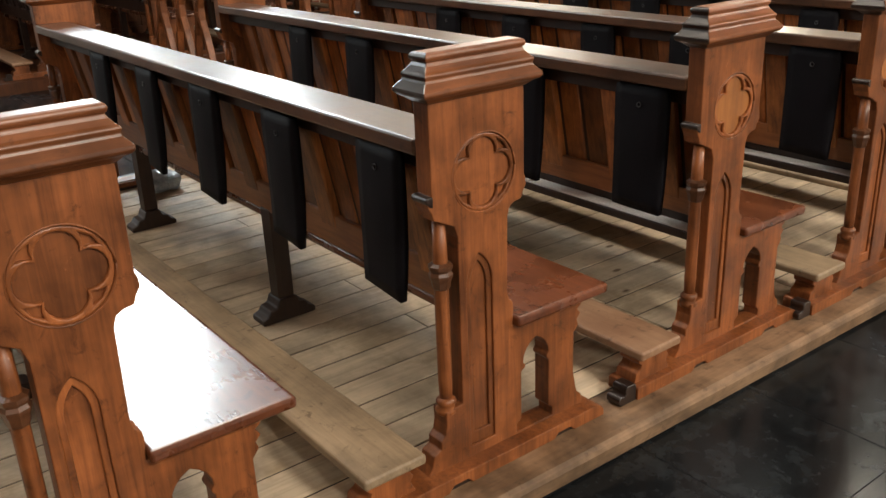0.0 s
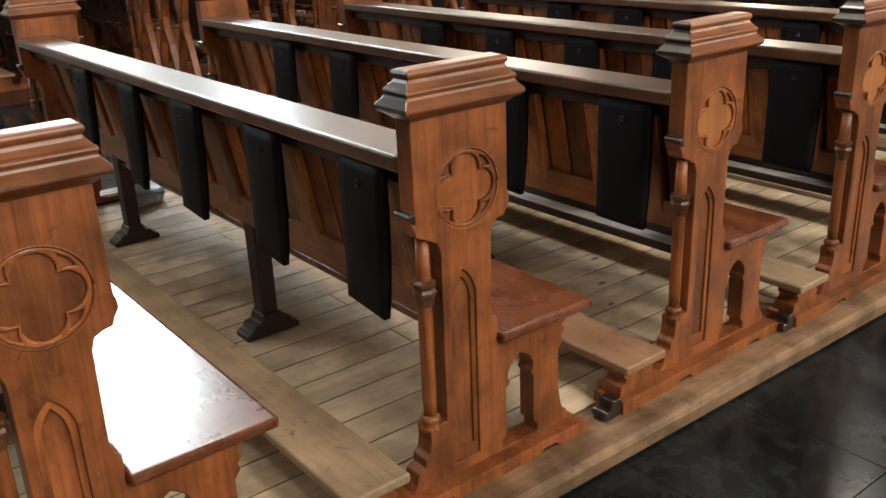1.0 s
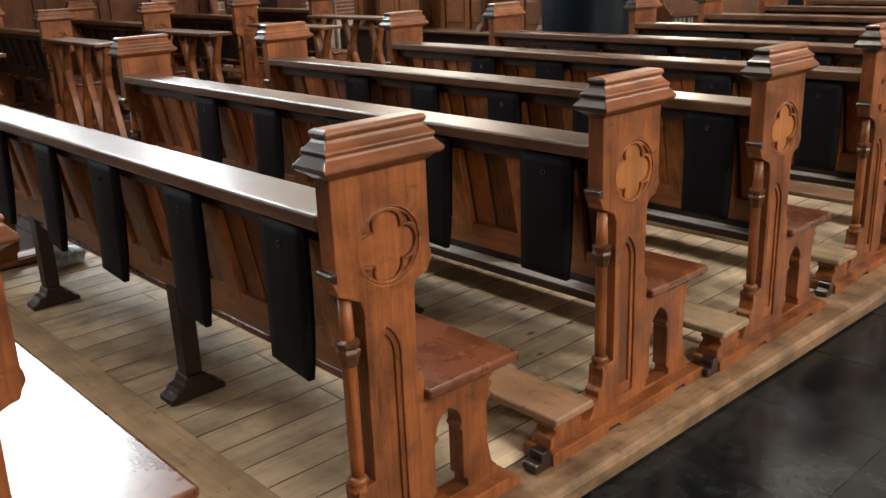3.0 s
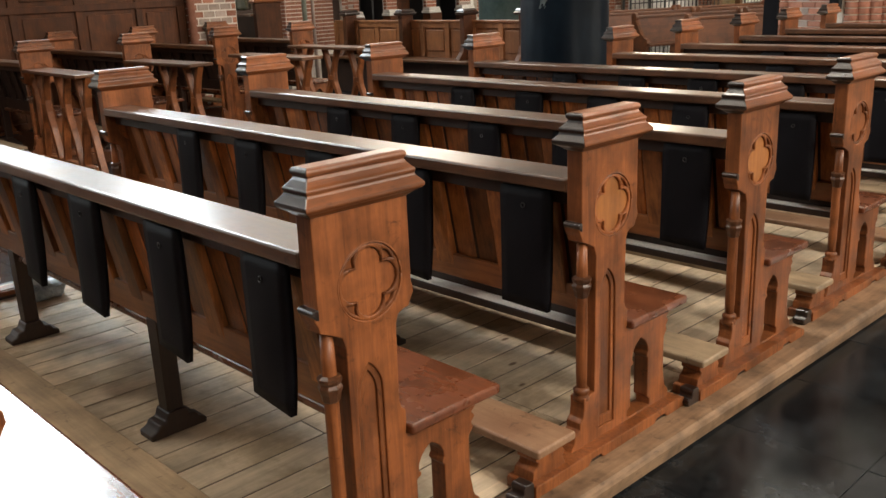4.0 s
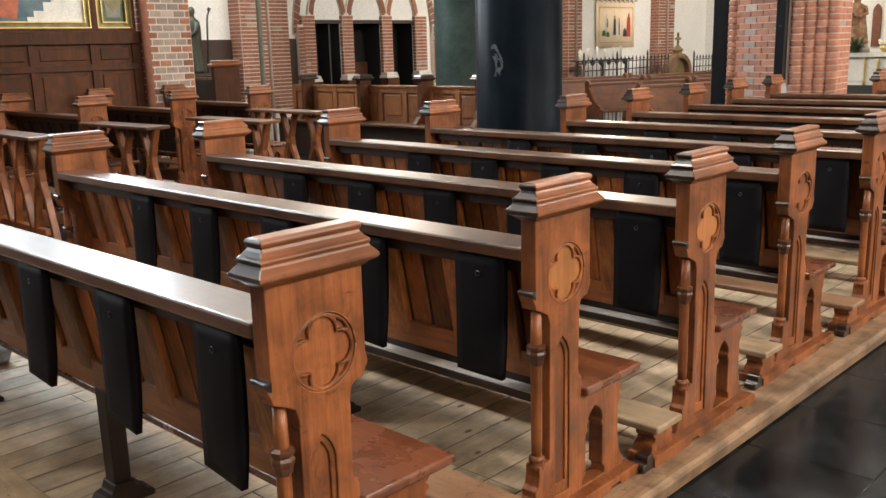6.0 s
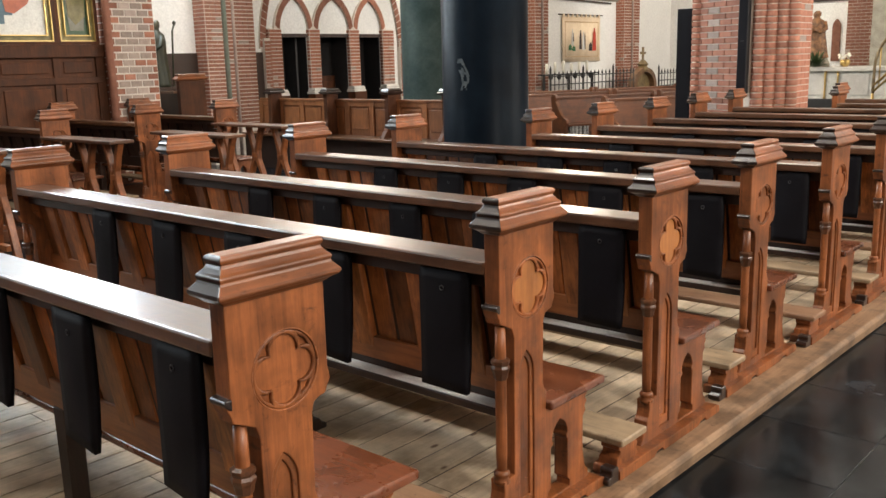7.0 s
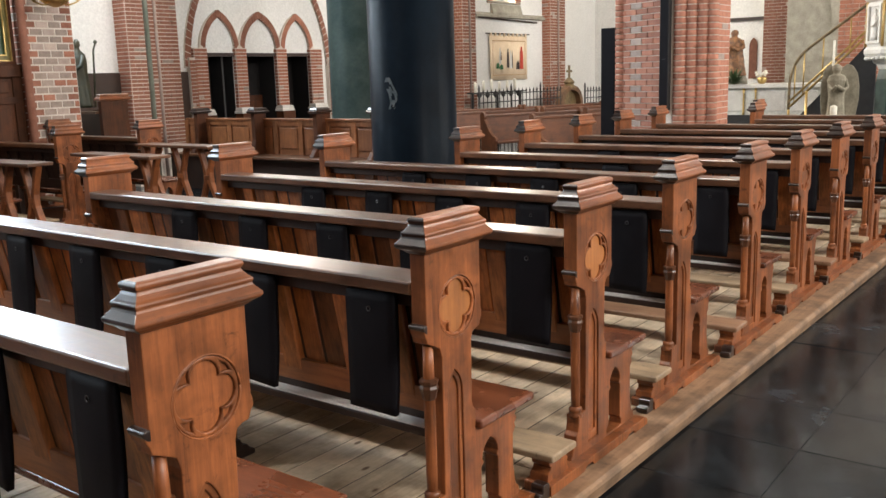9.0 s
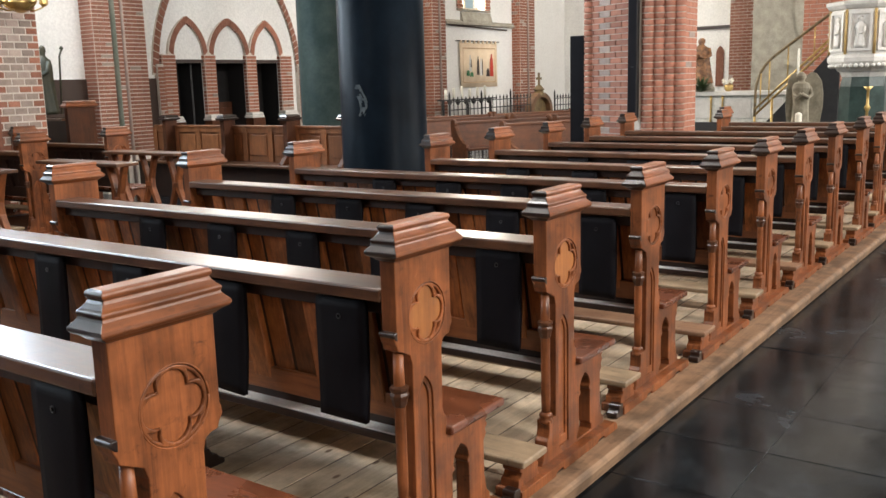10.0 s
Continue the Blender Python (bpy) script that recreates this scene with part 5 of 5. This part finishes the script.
relief = tagged(new("stone_retable"), "grey carved stone retable in the choir", "retable")
part("slab", boxed(-5.39, -3.2, 22.5, 22.9, AISLE_Z, 4.6), GREYSTONE, relief)
for i, (x, z, w, h) in enumerate(((-4.1, 2.9, 0.5, 1.3), (-3.6, 2.7, 0.3, 0.9), (-4.1, 1.7, 0.7, 0.2), (-3.6, 1.7, 0.4, 0.3))):
    part("relief", prismed([[(x + w / 2 * math.cos(t) * (1 + 0.2 * math.sin(3 * t)), z + h / 2 * math.sin(t)) for t in [2 * math.pi * k / 18 for k in range(18)]]], 22.42, 22.5, 'xz'), GREYSTONE, relief)
choir_pier = tagged(part("pier", boxed(-3.05, -1.6, 17.9, 18.9, AISLE_Z, 10), MORTAR), "red brick pier behind the pulpit", "pier", kind="structure")
brick_face(choir_pier, face_pose(-2.325, 17.9, -90), 1.45, 0.6, 4.2, 0.085, 0.24, red_only, 33)
brick_face(choir_pier, face_pose(-1.6, 18.4, 0), 1.0, 0.6, 4.2, 0.085, 0.24, red_only, 34)

pul = tagged(new("pulpit"), "white marble octagonal pulpit with carved figures on a dark stem", "pulpit")
PX, PY = -1.28, 14.6
GREENMARBLE = surface("dark_green_marble", (0.012, 0.028, 0.026), (0.05, 0.085, 0.075), 6, 0.3, 25, 0.1)
YELLOWSTONE = surface("yellow_marble", (0.42, 0.27, 0.08), (0.58, 0.40, 0.16), 9, 0.4, 40, 0.1)
part("drum", lathed([(0.34, 1.40), (0.37, 1.47), (0.42, 1.50), (0.45, 1.56), (0.53, 1.59), (0.57, 1.64), (0.57, 1.70), (0.54, 1.74), (0.54, 2.43), (0.58, 2.45), (0.62, 2.50), (0.63, 2.55), (0.56, 2.57)], PX, PY, 8, math.pi / 8), STONE, pul)
part("stem", lathed([(0.46, AISLE_Z), (0.46, 0.2), (0.38, 0.3), (0.36, 1.25), (0.33, 1.40)], PX, PY, 8, math.pi / 8), GREENMARBLE, pul, "dark green marble stem")
for k in range(8):
    a = math.radians(-90 + 45 * k)
    m = pose(PX + 0.505 * math.cos(a), PY + 0.505 * math.sin(a), 0, 0, 0, math.degrees(a) + 90)
    bm = prismed([[(-0.17, 1.8), (0.17, 1.8), (0.17, 2.4), (-0.17, 2.4)], [(-0.13, 1.84), (0.13, 1.84), (0.13, 2.36), (-0.13, 2.36)]], -0.03, 0.03, 'xz')
    part("panel_frame", bm, STONE, pul).matrix_basis = m
    # a small draped relief in each panel
    bm = lathed([(0.075, 1.845), (0.08, 1.9), (0.065, 2.0), (0.06, 2.08), (0.075, 2.14), (0.07, 2.2), (0.032, 2.235), (0.03, 2.245), (0.042, 2.27), (0.042, 2.3), (0.012, 2.325)], 0, 0.0, 14)
    for v in bm.verts:
        ang = math.atan2(v.co.y, v.co.x)
        f = 1 + 0.14 * math.sin(6 * ang + 9 * v.co.z) * (1 if v.co.z < 2.2 else 0)
        v.co.x, v.co.y = v.co.x * f, v.co.y * f * 0.6 + 0.0
    tube(bm, [(0.065, -0.02, 2.17), (0.07, -0.05, 2.08), (0.0, -0.06, 2.06)], 0.016, 6)
    part("carved_figure", bm, STONE, pul, "white carved relief", True).matrix_basis = m
    b = math.radians(-67.5 + 45 * k)
    part("corner_shaft", lathed([(0.022, 1.75), (0.022, 2.43)], PX + 0.545 * math.cos(b), PY + 0.545 * math.sin(b), 6), YELLOWSTONE, pul, "yellow marble corner shaft", True)
for k in range(40):
    a = 2 * math.pi * (k + 0.5) / 40
    bm = bmesh.new()
    bmesh.ops.create_icosphere(bm, subdivisions=1, radius=0.04)
    part("leaf_knob", bm, STONE, pul, "", True).matrix_basis = pose(PX + 0.515 * math.cos(a), PY + 0.515 * math.sin(a), 1.575)

stair = tagged(new("pulpit_stair"), "curved gilded stair rail rising to the pulpit", "stair")
# the rail springs upright from the foot, then bends over and climbs straight
BEND, FOOT_X, LAND = 0.78, -3.09, (-1.75, 2.58)
path = [Vector((FOOT_X, 14.95, 0.75 + 0.14 * k)) for k in range(4)]
for k in range(1, 7):
    a = math.radians(9 * k)
    path.append(Vector((FOOT_X + BEND * (1 - math.cos(a)), 14.95, 1.17 + BEND * math.sin(a))))
bx, bz = path[-1].x, path[-1].z
path += [Vector((bx + (LAND[0] - bx) * k / 5, 14.95 + 0.02 * k, bz + (LAND[1] - bz) * k / 5)) for k in range(1, 6)]
bm = bmesh.new()
tube(bm, path, 0.025)
part("handrail", bm, OLDGILT, stair, "worn brown handrail", True)


def slope(x):
    return 0.78 + (x + 3.09) * 0.97


for off in (0.0, 0.1):
    bm = bmesh.new()
    tube(bm, [(-3.09, 14.95, slope(-3.09) + off), (-1.75, 15.0, slope(-1.75) + off)], 0.02)
    part("stringer", bm, GILT, stair, "", True)
for k in range(4, 14, 2):
    p = path[k]
    bm = bmesh.new()
    tube(bm, [(p.x, p.y, slope(p.x)), (p.x, p.y, p.z)], 0.012)
    part("baluster", bm, GILT, stair, "", True)
for x in (-3.09, -2.8):
    bm = bmesh.new()
    tube(bm, [(x, 14.95, AISLE_Z), (x, 14.95, slope(x))], 0.022)
    part("post", bm, GILT, stair, "", True)
# added sheet that stands in for the dark underside of the stair
part("stair_side", prismed([[(-2.95, AISLE_Z), (-1.75, AISLE_Z), (-1.75, slope(-1.75) - 0.1), (-2.6, slope(-2.6) - 0.25), (-2.95, 0.62)]], 15.05, 15.11, 'xz'), IRON, stair, "dark sheet added below the stair")
for k in range(8):
    part("tread", boxed(-2.8 + 0.13 * k, -2.55 + 0.13 * k, 15.12, 15.75, AISLE_Z + 0.16 * k, AISLE_Z + 0.16 * k + 0.15), IRON, stair)
FIGURESTONE = surface("pale_grey_stone", (0.15, 0.135, 0.095), (0.30, 0.27, 0.20), 7, 0.75, 40, 0.6)
bm = bmesh.new()
lathe(bm, [(0.15, 0), (0.155, 0.05), (0.125, 0.2), (0.11, 0.42), (0.125, 0.56), (0.135, 0.66), (0.11, 0.73), (0.05, 0.755), (0.045, 0.775), (0.066, 0.81), (0.068, 0.845), (0.045, 0.885), (0.01, 0.9)], 0, 0, 18)
for v in bm.verts:
    # folds of the robe, leaning head
    fold = 1 + 0.09 * math.sin(7 * math.atan2(v.co.y, v.co.x)) * max(0.0, 1 - v.co.z / 0.6)
    v.co.x, v.co.y = v.co.x * fold - 0.03 * max(0.0, v.co.z - 0.6), v.co.y * fold * 0.8
for s in (-0.7, 1):
    prism(bm, [[(s * u, v) for u, v in ((0.03, 0.70), (0.06, 0.84), (0.13, 0.90), (0.21, 0.87), (0.28, 0.76), (0.31, 0.58), (0.31, 0.38), (0.28, 0.16), (0.23, 0.0), (0.15, 0.0), (0.12, 0.3))]], 0.085, 0.125, 'xz')
    tube(bm, [(s * 0.11, 0, 0.68), (s * 0.14, -0.06, 0.56), (s * 0.09, -0.13, 0.52), (0.0, -0.15, 0.58)], 0.032, 8)
angel = part("statue", bm, FIGURESTONE, None, "", False)
angel.matrix_basis = pose(-1.85, 13.0, 0.6, 0, 0, 15)
tagged(soften(angel, 0.012), "pale grey winged stone figure standing near the pulpit", "statue")
tagged(part("statue_plinth", boxed(-2.2, -1.5, 12.75, 13.3, AISLE_Z, 0.6), GREYSTONE), "grey stone plinth under a figure", "plinth")
bm = lathed([(0.05, 0.6), (0.05, 0.88), (0.045, 0.9), (0.004, 0.92)], -1.78, 12.6, 12)
cand = tagged(new("paschal_candle"), "white candle on a slim dark stand", "candle")
part("wax", bm, CANDLE, cand, "", True)
part("stand", lathed([(0.14, AISLE_Z), (0.14, AISLE_Z + 0.04), (0.03, AISLE_Z + 0.1), (0.03, 0.56), (0.08, 0.6)], -1.78, 12.6, 12), IRON, cand, "", True)
cs = tagged(new("candlestick"), "tall polished brass candlestick by the pulpit", "candlestick")
part("stem", lathed([(0.13, AISLE_Z), (0.12, 0.1), (0.03, 0.2), (0.05, 0.4), (0.02, 0.5), (0.02, 0.9), (0.05, 0.95), (0.02, 1.0), (0.02, 1.2), (0.07, 1.26)], -1.0, 13.4, 12), GILT, cs, "", True)
cs2 = tagged(new("tall_candle"), "slim white processional candle on a pole", "candle")
part("pole", lathed([(0.1, AISLE_Z), (0.02, 0.0), (0.02, 0.8), (0.03, 0.82)], -2.13, 13.9, 8), GILT, cs2)
part("wax", lathed([(0.018, 0.82), (0.018, 1.85), (0.004, 1.87)], -2.13, 13.9, 10), CANDLE, cs2, "", True)

# brass lamp hanging by the patched pier
hang = tagged(new("hanging_lamp"), "brass and green hanging lamp near a brick pier", "lamp")
part("dish", lathed([(0.03, 2.42), (0.12, 2.46), (0.18, 2.53), (0.17, 2.55)], -8.6, 4.75, 14), GILT, hang, "", True)
part("chain", lathed([(0.008, 2.55), (0.008, 10.0)], -8.6, 4.75, 6), GILT, hang)
for k in range(5):
    a = 2 * math.pi * k / 5
    part("cup", lathed([(0.02, 2.5), (0.05, 2.53), (0.05, 2.58)], -8.6 + 0.26 * math.cos(a), 4.75 + 0.26 * math.sin(a), 8), GILT, hang)
    bm = bmesh.new()
    tube(bm, [(-8.6 + q * math.cos(a), 4.75 + q * math.sin(a), 2.5 - 0.05 * math.sin(q * 12)) for q in (0.1, 0.16, 0.22, 0.26)], 0.01, 6)
    part("arm", bm, GILT, hang, "", True)

# crumpled bag on the floor by the far pew end
rb = random.Random(5)
bm = bmesh.new()
bmesh.ops.create_icosphere(bm, subdivisions=3, radius=0.1)
for v in bm.verts:
    k = 0.75 + 0.5 * noise.noise(v.co * 14) + rb.uniform(-0.05, 0.05)
    v.co = Vector((v.co.x * k * 1.3, v.co.y * k, max(-0.05, v.co.z * k * 0.7)))
BAG = surface("pale_blue_plastic", (0.30, 0.36, 0.42), (0.46, 0.52, 0.56), 20, 0.25, 60, 0.5)
bag = tagged(part("plastic_bag", bm, BAG), "crumpled pale blue plastic bag lying on planks", "bag")
bag.matrix_basis = pose(-3.02, 0.22, 0.05)

# ---- planks and tiles ----
rp = random.Random(12)
PLANK_MESHES = {}


def plank_mesh(w, l):
    key = (round(w, 3), round(l, 2))
    if key not in PLANK_MESHES:
        bm = bmesh.new()
        box(bm, -w / 2, w / 2, -l / 2, l / 2, -0.012, 0.0)
        es = [e for e in bm.edges if all(v.co.z > -0.001 for v in e.verts)]
        bmesh.ops.bevel(bm, geom=es, offset=0.0005, segments=1, affect='EDGES')
        me = bpy.data.meshes.new("plank")
        bm.to_mesh(me)
        bm.free()
        me.materials.append(PLANK)
        PLANK_MESHES[key] = me
    return PLANK_MESHES[key]


PW = 0.1397
x = -0.062 - PW / 2
while x > -3.4:
    y = -6.0
    lead = rp.choice((0.9, 1.5, 2.2))
    while y < 11.3:
        l = lead if y < -5.99 else rp.choice((2.4, 3.0, 3.6))
        l = min(l, 11.38 - y)
        if l > 0.1:
            ob = new("plank", plank_mesh(PW - 0.0075, l - 0.005))
            ob.parent = deck
            ob.matrix_basis = pose(x, y + l / 2, rp.uniform(-0.0006, 0.0006), 0, rp.uniform(-0.08, 0.08), 0)
        y += l
    x -= PW

TILE = 0.505
bm = bmesh.new()
box(bm, -TILE / 2 + 0.0014, TILE / 2 - 0.0014, -TILE / 2 + 0.0014, TILE / 2 - 0.0014, -0.03, 0.0)
bmesh.ops.bevel(bm, geom=[e for e in bm.edges if all(v.co.z > -0.001 for v in e.verts)], offset=0.0008, segments=1, affect='EDGES')
tile_me = bpy.data.meshes.new("tile")
bm.to_mesh(tile_me)
bm.free()
tile_me.materials.append(SLATE)
rest_v, rest_f = [], []
for i in range(-26, 18):
    for j in range(-26, 50):
        cx, cy = 0.62 - TILE / 2 + TILE * i, 0.89 + TILE / 2 + TILE * j
        if -3.2 < cx < -0.1 and -5.7 < cy < 11.0:
            continue
        if 0 <= i <= 4 and -3 <= j <= 24:
            ob = new("tile", tile_me)
            ob.parent = ground
            ob.matrix_basis = pose(cx, cy, AISLE_Z + rp.uniform(-0.0012, 0.0008), rp.uniform(-0.12, 0.12), rp.uniform(-0.12, 0.12), 0)
        else:
            add_box(rest_v, rest_f, pose(cx, cy, AISLE_Z - 0.015 + rp.uniform(-0.001, 0.0008)), TILE - 0.006, TILE - 0.006, 0.03)
me = bpy.data.meshes.new("tiles")
me.from_pydata(rest_v, [], rest_f)
me.materials.append(SLATE)
tiles_ob = new("tiles", me)
tiles_ob.parent = ground
tagged(tiles_ob, kind="stuff")
